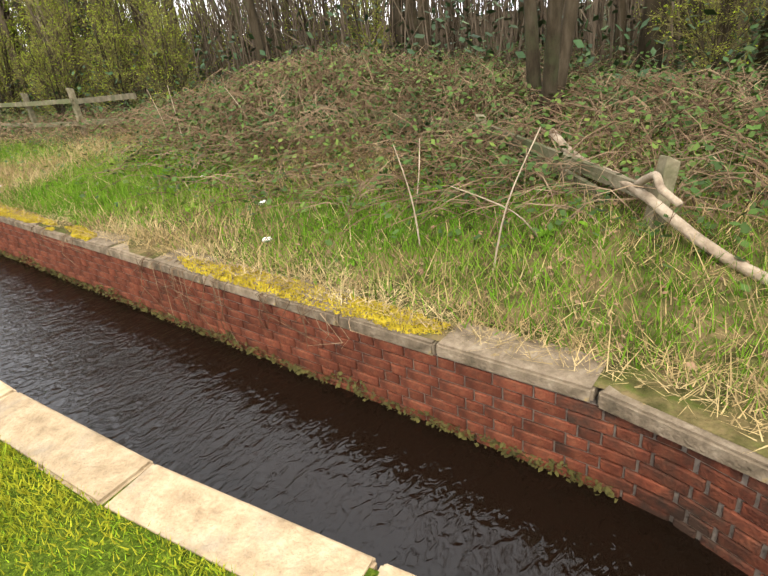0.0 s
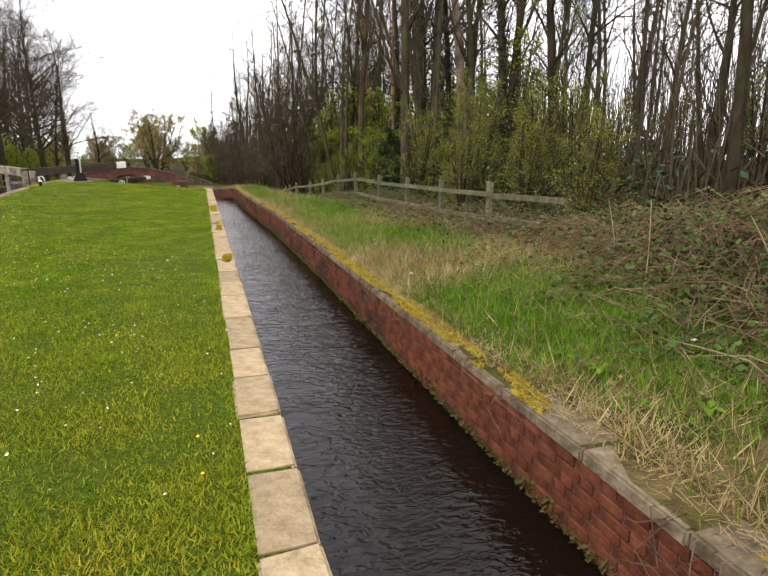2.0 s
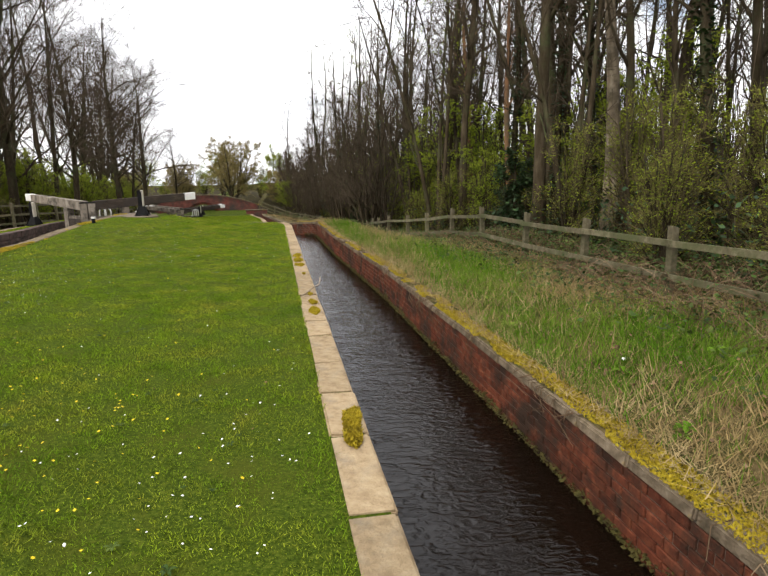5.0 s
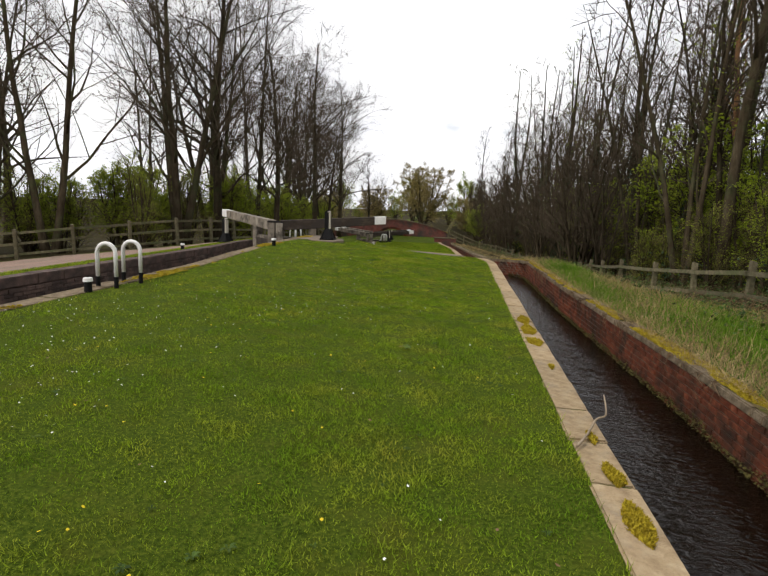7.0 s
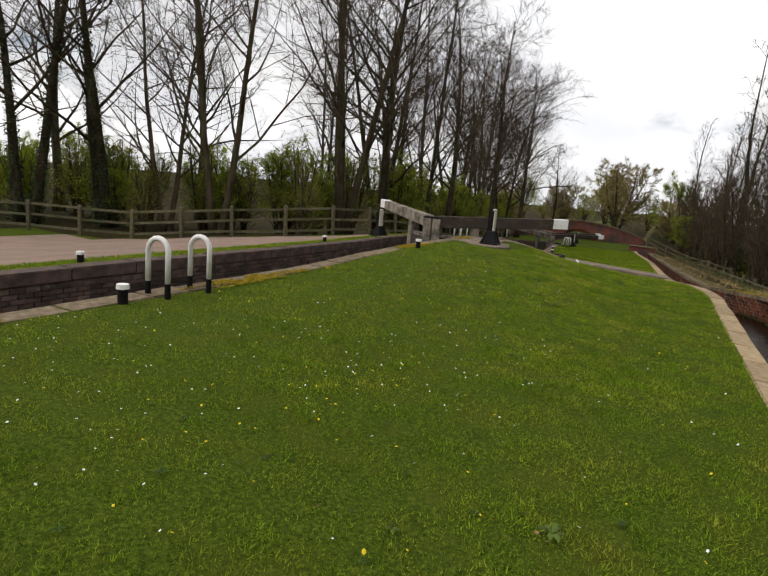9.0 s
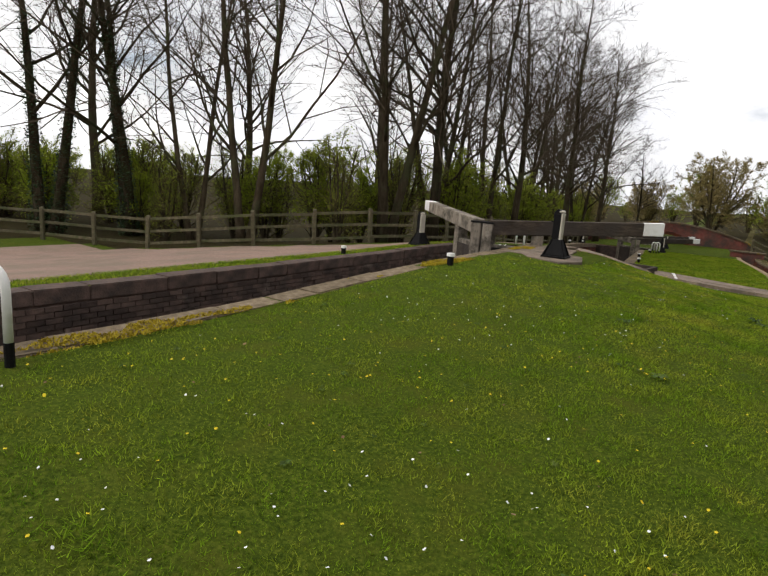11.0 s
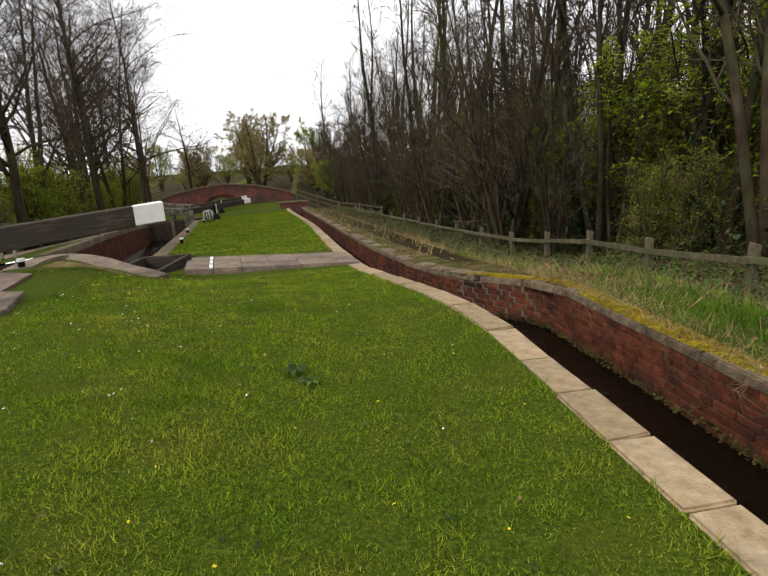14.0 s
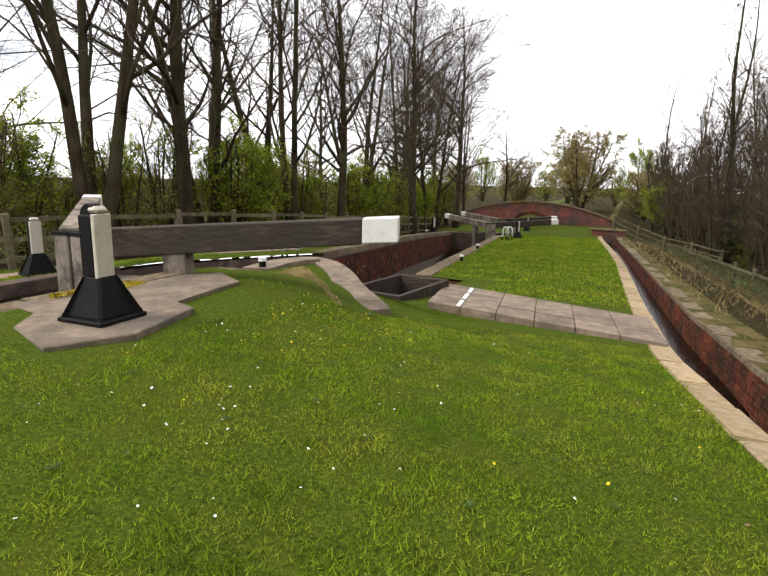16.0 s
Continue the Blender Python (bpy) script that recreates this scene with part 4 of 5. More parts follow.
GB = "bare trees behind the towpath"
GW = "woodland trees"
big = [tree("tree", 21, 16.5, 0.24, 3, 0.22, 12, 8, 9, 0.46, angle=0.8, label="tall multi-stemmed bare ash tree behind the fence", group=GB, twig_r=0.0095, up=0.1),
       tree("tree", 22, 17, 0.26, 1, 0.2, 26, 9, 10, 0.48, angle=0.95, label="tall bare spring tree with spreading limbs", group=GB, twig_r=0.0095, up=0.1),
       tree("tree", 23, 16, 0.19, 2, 0.18, 14, 8, 9, 0.44, angle=0.9, label="twin-stemmed bare alder tree behind the fence", group=GB, twig_r=0.0095, up=0.1),
       tree("tree", 24, 16, 0.27, 2, 0.25, 11, 6, 7, 0.42, angle=0.9, ivy=2600, label="bare tree with dark ivy climbing its trunk", group=GB, twig_r=0.0095, up=0.1)]
wood = [tree("tree", 31, 14, 0.12, 1, 0.28, 15, 6, 6, 0.25, angle=0.7, label="slender bare woodland tree", group=GW),
        tree("tree", 32, 16, 0.15, 1, 0.3, 15, 6, 6, 0.24, angle=0.7, label="tall slender bare woodland tree", group=GW),
        tree("tree", 33, 12, 0.09, 3, 0.2, 9, 5, 6, 0.25, angle=0.6, label="coppiced bare woodland tree with thin stems", group=GW),
        tree("tree", 34, 13, 0.13, 1, 0.25, 12, 5, 4, 0.22, leaves=2, leaf_size=0.07, label="woodland tree coming into fresh green leaf", group=GW),
        tree("tree", 35, 14, 0.15, 1, 0.3, 9, 4, 5, 0.2, ivy=1900, label="woodland tree with ivy-clad trunk", group=GW)]
orange = tree("tree", 41, 15, 0.2, 1, 0.45, 12, 5, 5, 0.22, bark="orange_bark", lean=0.12, label="leaning tree with orange lower bark", group=GW)
pale = tree("tree", 42, 14, 0.27, 1, 0.55, 9, 4, 5, 0.2, bark="pale_bark", lean=0.01, label="thick pale barked dead tree trunk", group=GW)
trio = tree("tree", 43, 15, 0.12, 3, 0.3, 8, 5, 5, 0.24, lean=0.09, label="triple-stemmed grey tree at the wood's edge", group=GW)
hawthorn = tree("shrub", 51, 3.4, 0.05, 4, 0.08, 10, 6, 6, 0.5, twig_mat="hedge_twig", leaves=4, leaf_size=0.055, angle=0.9, label="hawthorn bush in fresh green leaf", category="bush", group="hedge bushes", twig_r=0.006)
thicket = tree("shrub", 52, 3.8, 0.05, 6, 0.05, 8, 5, 6, 0.42, twig_mat="hedge_twig", leaves=1, leaf_size=0.045, angle=0.8, label="twiggy undergrowth bush with sparse leaf", category="bush", group="undergrowth", twig_r=0.006)
willow = tree("tree", 53, 11, 0.25, 6, 0.08, 15, 8, 8, 0.5, twig_mat="catkin_twig", angle=0.9, lean=0.14, leaves=2, leaf_mat="bud_leaf", leaf_size=0.15, label="rounded golden willow coming into bud beyond the bridge", twig_r=0.03)
holly = tree("shrub", 54, 3.2, 0.07, 3, 0.05, 12, 6, 5, 0.34, leaves=6, leaf_size=0.07, leaf_mat="ivy_leaf", angle=0.9, label="dark evergreen holly bush in the wood", category="bush", group="undergrowth", twig_r=0.006)
hazel = tree("shrub", 55, 6.0, 0.06, 4, 0.15, 9, 5, 5, 0.36, leaves=3, leaf_size=0.085, angle=0.8, label="tall hazel in fresh green leaf in the wood", category="bush", group="undergrowth", twig_r=0.007)
coppice = tree("tree", 56, 9.5, 0.1, 4, 0.12, 11, 6, 6, 0.34, angle=0.75, lean=0.09, label="bushy bare coppiced tree at the wood's edge", group=GW, twig_r=0.011)

for src, x, y, sc, a in ((big[3], -24.5, 29.0, 1.0, 0), (big[3], -23.0, 31.5, 0.95, 130), (big[2], -20.5, 32.6, 0.8, 40), (big[2], -18.2, 33.2, 1.05, 0), (big[0], -14.4, 37.0, 1.0, 10),
                         (big[1], -13.6, 39.5, 0.95, 80), (big[0], -15.3, 42.5, 0.9, 200), (big[2], -14.0, 46.0, 1.0, 120), (big[1], -14.2, 50.5, 0.9, 190), (big[0], -15.5, 55.0, 0.9, 60),
                         (big[2], -15.2, 60.0, 0.95, 250), (big[1], -16.5, 66.0, 0.9, 20), (big[0], -18.5, 72.0, 0.9, 140), (big[1], -30, 34, 1.0, 50), (big[0], -33, 27, 1.0, 90),
                         (big[1], -28, 42, 1.0, 210), (big[2], -24, 50, 1.0, 300), (big[3], -17.0, 48.5, 0.9, 70), (big[1], -38, 30, 1.0, 100), (big[1], -13.3, 58, 0.95, 300), (big[1], -13.2, 67, 0.9, 130), (big[2], -13.8, 63, 0.9, 10), (big[2], -14.8, 75, 0.8, 80)):
    stand(src, x, y, sc, a)
for k in range(34):
    rnd = random.Random(700 + k)
    x0 = -14.2 - rnd.random() * 3.5
    y0 = 34.5 + k * 1.15
    stand(hawthorn if k % 3 else thicket, x0, y0, rnd.uniform(0.95, 1.45), rnd.uniform(0, 360))
for k in range(30):
    rnd = random.Random(800 + k)
    stand(hawthorn if k % 2 else thicket, -17.5 - k * 0.75 + rnd.uniform(-1, 1), 33.5 - k * 0.28 + rnd.uniform(0, 5), rnd.uniform(0.75, 1.25), rnd.uniform(0, 360))
stand(willow, -6.5, 94, 0.85, 0)
stand(willow, -14.5, 99, 0.6, 90)
stand(willow, 0.5, 101, 0.55, 200)
stand(willow, -22, 96, 0.6, 300)
stand(hawthorn, 1.0, 84, 1.4, 20)

# the wood on the far bank
stand(pale, 9.8, 23.7, 1.0, 0)
stand(orange, 9.9, 36.5, 1.0, 200)
stand(orange, 9.0, 29.5, 0.8, 80)
stand(trio, 5.5, 2.6, 0.8, 40, sink=0.25)
rnd = random.Random(77)
spots = []
tries = 0
while len(spots) < 180 and tries < 6000:
    tries += 1
    y = rnd.uniform(-16, 98)
    x = 7.0 - 0.06 * max(0, y - 30) + abs(rnd.gauss(0, 11))
    if y > 70:
        x -= 0.05 * (y - 70)
    if x > 44 or any((x - a) ** 2 + (y - c) ** 2 < 1.9 for a, c in spots):
        continue
    spots.append((x, y))
    stand(rnd.choice([wood[0], wood[0], wood[1], wood[1], wood[2], wood[3], wood[3], wood[4]]), x, y, rnd.uniform(0.75, 1.15) * (1 + 0.2 * ease(14, 26, y)), rnd.uniform(0, 360), tilt=rnd.uniform(-4, 4))
for k in range(110):
    y = rnd.uniform(-12, 80)
    x = 6.6 - 0.07 * max(0, y - 30) + abs(rnd.gauss(0, 6))
    if y < 16 and k % 5:
        continue
    stand(rnd.choice([thicket, thicket, thicket, hazel, holly]) if y > 22 else thicket, x, y, rnd.uniform(0.6, 1.25), rnd.uniform(0, 360))
for k in range(34):
    y = rnd.uniform(24, 64)
    stand(hazel, 8.6 - 0.07 * max(0, y - 30) + abs(rnd.gauss(0, 4)), y, rnd.uniform(0.8, 1.3), rnd.uniform(0, 360))
for k in range(20):
    y = rnd.uniform(22, 58)
    stand(rnd.choice([wood[0], wood[1], wood[2], wood[4]]), 7.6 - 0.05 * max(0, y - 30) + rnd.uniform(0, 7), y, rnd.uniform(0.95, 1.35), rnd.uniform(0, 360), tilt=rnd.uniform(-4, 4))
for k in range(26):
    y = 40 + 2.2 * k
    stand(coppice, 5.4 - 0.085 * max(0, y - 38) + rnd.uniform(0, 2.2), y, rnd.uniform(0.75, 1.1), rnd.uniform(0, 360))
# hedges and trees that close the distance
for k in range(80):
    a = radians(40 + 170 * k / 79)
    r = rnd.uniform(80, 118)
    x, y = -4 + r * math.cos(a), 26 + r * math.sin(a)
    stand(rnd.choice([hawthorn, thicket, hawthorn]), x, y, rnd.uniform(1.7, 3.0) if k % 4 else 1.3, rnd.uniform(0, 360))
for x, y, sc in ((-19, 79, 1.0), (-24, 84, 1.1), (-13, 84, 0.55), (-30, 76, 1.0), (5, 92, 0.7), (9, 86, 0.9)):
    stand(big[1], x, y, sc, x * 37 % 360)
for src in big + wood + [orange, pale, trio, hawthorn, thicket, willow, holly, hazel, coppice]:
    for ob in (*src.children_recursive, src):
        bpy.data.objects.remove(ob)


# ---- grass, straw and brambles ----
def blades(name, pts, heights, widths, mat, label, category, seed, lean=0.5, cross=False):
    """Many thin blades in one mesh; pts has a row x, y, z for each."""
    rs = np.random.RandomState(seed)
    k = len(pts)
    a = rs.uniform(0, 2 * np.pi, k)
    side = np.stack([np.cos(a), np.sin(a), np.zeros(k)], 1) * widths[:, None] * 0.5
    tip = np.stack([rs.normal(0, lean, k), rs.normal(0, lean, k), np.ones(k)], 1)
    tip *= (heights / np.linalg.norm(tip, axis=1))[:, None]
    v = np.empty((k, 3, 3))
    v[:, 0], v[:, 1], v[:, 2] = pts - side, pts + side, pts + tip
    me = bpy.data.meshes.new(name)
    me.vertices.add(3 * k)
    me.vertices.foreach_set("co", v.ravel())
    me.loops.add(3 * k)
    me.loops.foreach_set("vertex_index", np.arange(3 * k))
    me.polygons.add(k)
    me.polygons.foreach_set("loop_start", np.arange(0, 3 * k, 3))
    me.materials.append(M[mat])
    me.update(calc_edges=True)
    return tagged(new(name, me), label, category, kind="stuff")


def scatter(k, seed, x0, x1, y0, y1, keep=None, weight=None):
    rs = np.random.RandomState(seed)
    out = []
    while len(out) < k:
        x, y = rs.uniform(x0, x1), rs.uniform(y0, y1)
        if keep and not keep(x, y):
            continue
        if weight and rs.uniform() > weight(x, y):
            continue
        out.append((x, y, land(x, y)))
    return np.array(out)


def on_lawn(x, y):
    if not (lock_near(y) + 0.32 < x < chan_l(y) - 0.245):
        return False
    if 33.6 < y < 36.7:
        return False
    if y > 32 and x < -3.9 and y < 38.6:
        return False
    return not (-6.6 < x < -4.7 and 28.9 < y < 31.9)


def near_walk(x, y):
    return math.exp(-((x + 1.5 + 0.03 * y) / 2.6) ** 2)


def surface(fn, x0, x1, y0, y1, step):
    """Samples a function of x, y on a grid once and gives a smooth lookup for whole arrays."""
    nx, ny = int((x1 - x0) / step) + 2, int((y1 - y0) / step) + 2
    g = np.array([[fn(x0 + i * step, y0 + k * step) for i in range(nx)] for k in range(ny)])

    def value(x, y):
        u, v = (x - x0) / step, (y - y0) / step
        i, k = np.clip(u.astype(int), 0, nx - 2), np.clip(v.astype(int), 0, ny - 2)
        u, v = u - i, v - k
        return (g[k, i] * (1 - u) + g[k, i + 1] * u) * (1 - v) + (g[k + 1, i] * (1 - u) + g[k + 1, i + 1] * u) * v
    return value


def lawn_points(count, seed, y0, y1):
    """Points on the upper lawn, thickest along the trodden line."""
    rs2 = np.random.RandomState(seed)
    y_mid = lambda y: -1.4 - 0.03 * y
    x, y = rs2.uniform(-6.5, 0.3, count * 2), rs2.uniform(y0, y1, count * 2)
    ok = rs2.uniform(0, 1, len(x)) < 0.3 + 0.7 * np.exp(-((x - y_mid(y)) / 2.4) ** 2)
    right = np.interp(y, [a for a, _ in LEFT_EDGE], [a for _, a in LEFT_EDGE]) - 0.25
    ok &= (x < right) & (x > -6.3) & ~((y > 32) & (x < -3.9)) & ~((x > -6.6) & (x < -4.7) & (y > 28.9) & (y < 31.9)) & (y < 33.6)
    x, y, right = x[ok], y[ok], right[ok]
    return np.stack([x, y, LAWN_Z(x, np.asarray(y))], 1), right


LAWN_Z = surface(lambda x, y: land(min(x, chan_l(y) - 0.02), y), -6.6, 0.5, -1.0, 34.0, 0.2)
TUFT = surface(lambda x, y: noise.noise((x * 4.2, y * 4.2, 9.0)), -6.6, 0.5, -1.0, 34.0, 0.08)
SWARD = surface(lambda x, y: noise.noise((x * 0.55, y * 0.55, 3.0)), -6.6, 0.5, -1.0, 34.0, 0.4)
rs = np.random.RandomState(5)
p, right = lawn_points(760000, 1, -0.8, 33.6)
patch = (0.6 + 0.55 * np.maximum(0, SWARD(p[:, 0], p[:, 1]) + 0.25)) * (0.85 + 1.0 * np.maximum(-0.4, TUFT(p[:, 0], p[:, 1])))
edge = 1.0 + 0.9 * np.exp(-np.maximum(0, right - p[:, 0]) / 0.05)
blades("lawn_grass", p - np.array([0, 0, 0.006]), rs.uniform(0.025, 0.07, len(p)) * patch * edge, rs.uniform(0.004, 0.01, len(p)), "blade", "short mown green and yellowish lawn grass", "grass", 6, 1.0)
p = scatter(60000, 2, -9.0, 0.0, 36.0, 62, on_lawn)
blades("lower_lawn_grass", p, rs.uniform(0.03, 0.06, len(p)), rs.uniform(0.015, 0.03, len(p)), "blade", "bright mown lawn grass beside the lower lock", "grass", 7, 0.6)
p = scatter(26000, 3, -11.2, -9.3, 14, 36, lambda x, y: x < lock_far(y) - 0.3 and x > lock_far(y) - 1.5)
blades("verge_grass", p, rs.uniform(0.02, 0.05, len(p)), rs.uniform(0.008, 0.016, len(p)), "blade", "thin verge grass along the lock edge", "grass", 8, 0.6)


def on_bank(x, y):
    return chan_r(y) + 0.2 < x < chan_r(y) + 4.5


def fresh(x, y):
    return min(1, max(0.08, 0.4 + 1.3 * noise.noise((x * 0.5, y * 0.35, 7.0)))) * math.exp(-max(0, x - chan_r(y) - 1.6) / 1.5)


def dry(x, y):
    return min(1, max(0.1, 0.45 - 1.2 * noise.noise((x * 0.5, y * 0.35, 7.0)))) * (1 - 0.6 * ease(20, 30, y))


p = scatter(95000, 11, 1.0, 6.5, -4, 34, on_bank, fresh)
blades("bank_grass", p, rs.gamma(4, 0.022, len(p)) + 0.025, rs.uniform(0.006, 0.013, len(p)), "long_blade", "long green grass on the bank", "grass", 12, 0.55)
p = scatter(85000, 13, 1.0, 6.8, -4, 40, on_bank, dry)
blades("dry_grass", p, rs.gamma(3.0, 0.04, len(p)) + 0.025, rs.uniform(0.005, 0.011, len(p)), "straw", "pale dead grass on the bank", "grass", 14, 0.9)
p = scatter(15000, 15, 1.0, 2.4, -4, 33, lambda x, y: chan_r(y) + 0.06 < x < chan_r(y) + 0.42)
blades("coping_straw", p + np.array([0, 0, 0.02]), rs.uniform(0.05, 0.22, len(p)), rs.uniform(0.004, 0.009, len(p)), "straw", "dead straw lying over the coping", "grass", 16, 2.5)
p = scatter(3200, 17, -2.5, 6, 34, 62, lambda x, y: chan_r(y) + 0.3 < x < chan_r(y) + 4.5)
blades("far_bank_grass", p, rs.gamma(3.5, 0.035, len(p)) + 0.04, rs.uniform(0.012, 0.025, len(p)), "straw", "pale rough grass along the far bank", "grass", 18, 0.7)

p = scatter(9000, 26, -6.5, -3.9, 32.0, 35.0, lambda x, y: y < 34.1 - 1.155 * (x + 6.1) and x > -6.15)
p[:, 2] = 0.215 - 0.05 * np.hypot(p[:, 0] + 5.7, p[:, 1] - 32.6)
blades("worn_grass", p, rs.uniform(0.02, 0.05, len(p)), rs.uniform(0.008, 0.016, len(p)), "straw", "thin worn yellow grass behind the wing wall", "grass", 27, 1.2)
p = scatter(75000, 23, -4.2, 0.3, -0.8, 10, on_lawn, lambda x, y: (1 - ease(3, 10, y)) * min(1, max(0.1, 0.55 + 1.2 * noise.noise((x * 1.3, y * 1.3, 2.0)))) * (1 - ease(0.5, 4.2, -x)) + 0.03)
blades("lawn_moss", p, rs.uniform(0.025, 0.05, len(p)), rs.uniform(0.005, 0.011, len(p)), "lawn_moss", "yellow feathery moss through the lawn beside the coping", "moss", 24, 0.8)

# ground-cover leaves on the bank
hl = Heap()
rnd = random.Random(19)
for x, y, z in scatter(30000, 20, 1.4, 9.5, -5, 40, lambda x, y: chan_r(y) + 0.8 < x, lambda x, y: ease(0.6, 3.2, x - chan_r(y)) * (0.3 + 0.7 * max(0, 0.5 + noise.noise((x * 0.6, y * 0.6, 1.0))))):
    hl.leaf((x, y, z + abs(rnd.gauss(0, 0.09)) + 0.01), rnd.uniform(0.04, 0.1), rnd, 0.5)
tagged(shell("bramble_leaves", hl.v, hl.f, "bramble_leaf"), "low bramble and ivy leaves over the bank", "undergrowth", kind="stuff")

# brambles: arching stems and leaves
hs, hb = Heap(), Heap()


def bramble_clump(cx, cy, rx, ry, stems, high, leaves_each):
    for _ in range(stems):
        a, q = rnd.uniform(0, 6.28), math.sqrt(rnd.random())
        x, y = cx + rx * q * math.cos(a), cy + ry * q * math.sin(a)
        if x < chan_r(y) + 0.9:
            continue
        z = land(x, y)
        h = high * rnd.uniform(0.35, 1.0) * (1 - 0.45 * q)
        d = rnd.uniform(0, 6.28)
        ln = rnd.uniform(0.4, 1.3)
        pts = [(x + ln * t * math.cos(d), y + ln * t * math.sin(d), z + h * (1 - (2 * t - 1) ** 2) * 0.95 + 0.25 * h * t + rnd.uniform(-0.03, 0.03)) for t in (0, 0.25, 0.5, 0.75, 1.0)]
        hs.tube(pts, [0.005, 0.0048, 0.004, 0.003, 0.002], 3)
        for _ in range(leaves_each):
            i = rnd.randrange(1, 4)
            p = Vector(pts[i]).lerp(Vector(pts[i + 1]), rnd.random())
            hb.leaf(p + Vector((rnd.gauss(0, 0.05), rnd.gauss(0, 0.05), rnd.gauss(0, 0.05))), rnd.uniform(0.035, 0.085), rnd, 0.6)


bramble_clump(6.1, 6.4, 2.3, 3.6, 3000, 0.72, 5)
bramble_clump(5.7, 0.8, 2.3, 3.4, 1900, 0.48, 4)
bramble_clump(3.9, 4.6, 1.1, 3.6, 700, 0.3, 4)
bramble_clump(6.2, -4, 2.6, 3.5, 700, 0.6, 4)
bramble_clump(5.2, 13.5, 1.2, 4.5, 600, 0.6, 3)
bramble_clump(5.4, 22, 1.5, 6.0, 800, 0.5, 7)
bramble_clump(4.4, 33, 2.3, 5.0, 900, 0.5, 9)
bramble_clump(3.4, 37, 1.8, 5.0, 600, 0.4, 9)
bramble_clump(3.4, 44, 2.4, 7.0, 900, 0.7, 9)
bramble_clump(2.2, 56, 2.4, 7.0, 800, 0.8, 9)
for yy in range(-10, 70, 8):
    bramble_clump(9.5 - 0.05 * max(0, yy - 30), yy, 3.0, 5.0, 260, 0.8, 12)
tagged(shell("bramble_stems", hs.v, hs.f, "bramble_stem"), "tangled brown arching bramble stems", "undergrowth", kind="stuff")
tagged(shell("bramble_thicket", hb.v, hb.f, "bramble_leaf"), "dusty green bramble leaves in the thicket", "undergrowth", kind="stuff")

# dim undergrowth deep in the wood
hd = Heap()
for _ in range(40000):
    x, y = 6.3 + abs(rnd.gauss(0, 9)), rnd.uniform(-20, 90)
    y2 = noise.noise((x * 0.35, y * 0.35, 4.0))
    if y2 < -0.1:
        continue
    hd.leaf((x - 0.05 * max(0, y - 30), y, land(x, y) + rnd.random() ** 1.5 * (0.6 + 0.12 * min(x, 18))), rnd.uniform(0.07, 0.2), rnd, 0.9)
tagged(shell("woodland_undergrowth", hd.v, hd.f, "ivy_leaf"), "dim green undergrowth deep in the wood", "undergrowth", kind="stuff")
ht = Heap()
for _ in range(9000):
    x, y = 9 + abs(rnd.gauss(0, 14)), rnd.uniform(-20, 92)
    z = land(x, y)
    h = rnd.uniform(1.5, 5.5) * (1 if x < 14 else 1.7)
    ht.tube([(x, y, z), (x + rnd.gauss(0, 0.25), y + rnd.gauss(0, 0.25), z + h * 0.5), (x + rnd.gauss(0, 0.6), y + rnd.gauss(0, 0.6), z + h)], [0.022, 0.014, 0.006], 3)
tagged(shell("woodland_saplings", ht.v, ht.f, "twig"), "dense thin bare saplings in the wood", "undergrowth", kind="stuff")

# ---- litter and small things ----
def loft(name, line, r0, r1, mat, label, category, sides=8, seed=0, bump=0.12):
    rnd2 = random.Random(seed)
    pts = smooth_line(line, 4)
    k = len(pts)
    radii = [(r0 + (r1 - r0) * i / (k - 1)) * rnd2.uniform(1 - bump, 1 + bump) for i in range(k)]
    return tagged(shell(name, *tube_rings(pts, radii, sides), mat, smooth=True), label, category)


lz = land(3.4, 0.9) - 0.2
log = empty("fallen_log", pose(0, 0, 0), "pale fallen tree trunk propped on a broken fence post", "log")
shell("log_trunk", *tube_rings(smooth_line([(4.6, 2.1, land(4.6, 2.1) + 0.16), (4.1, 1.65, lz + 0.42), (3.5, 1.05, lz + 0.42), (2.95, 0.35, lz + 0.2), (2.6, -0.5, lz + 0.05)], 4), [0.045 - 0.0008 * k for k in range(17)], 9), "dead_wood", log, smooth=True)
shell("log_branch", *tube_rings(smooth_line([(3.45, 1.0, lz + 0.45), (3.25, 0.85, lz + 0.58), (3.0, 0.75, lz + 0.57), (2.9, 0.62, lz + 0.52)], 4), [0.03 - 0.0006 * k for k in range(13)], 8), "dead_wood", log, "broken forked branch", smooth=True)
broken = empty("broken_fence", pose(0, 0, 0), "broken mossy timber fence leaning in brambles", "fence")
for x, y, h, tl in ((3.35, 0.85, 0.45, 12), (4.75, 2.9, 0.25, -8), (5.0, 6.2, 0.35, 6)):
    ob = new("post", fence_post(h))
    ob.matrix_basis = pose(x, y, land(x, y), tl, tl * 0.6, 40)
    ob.parent = broken
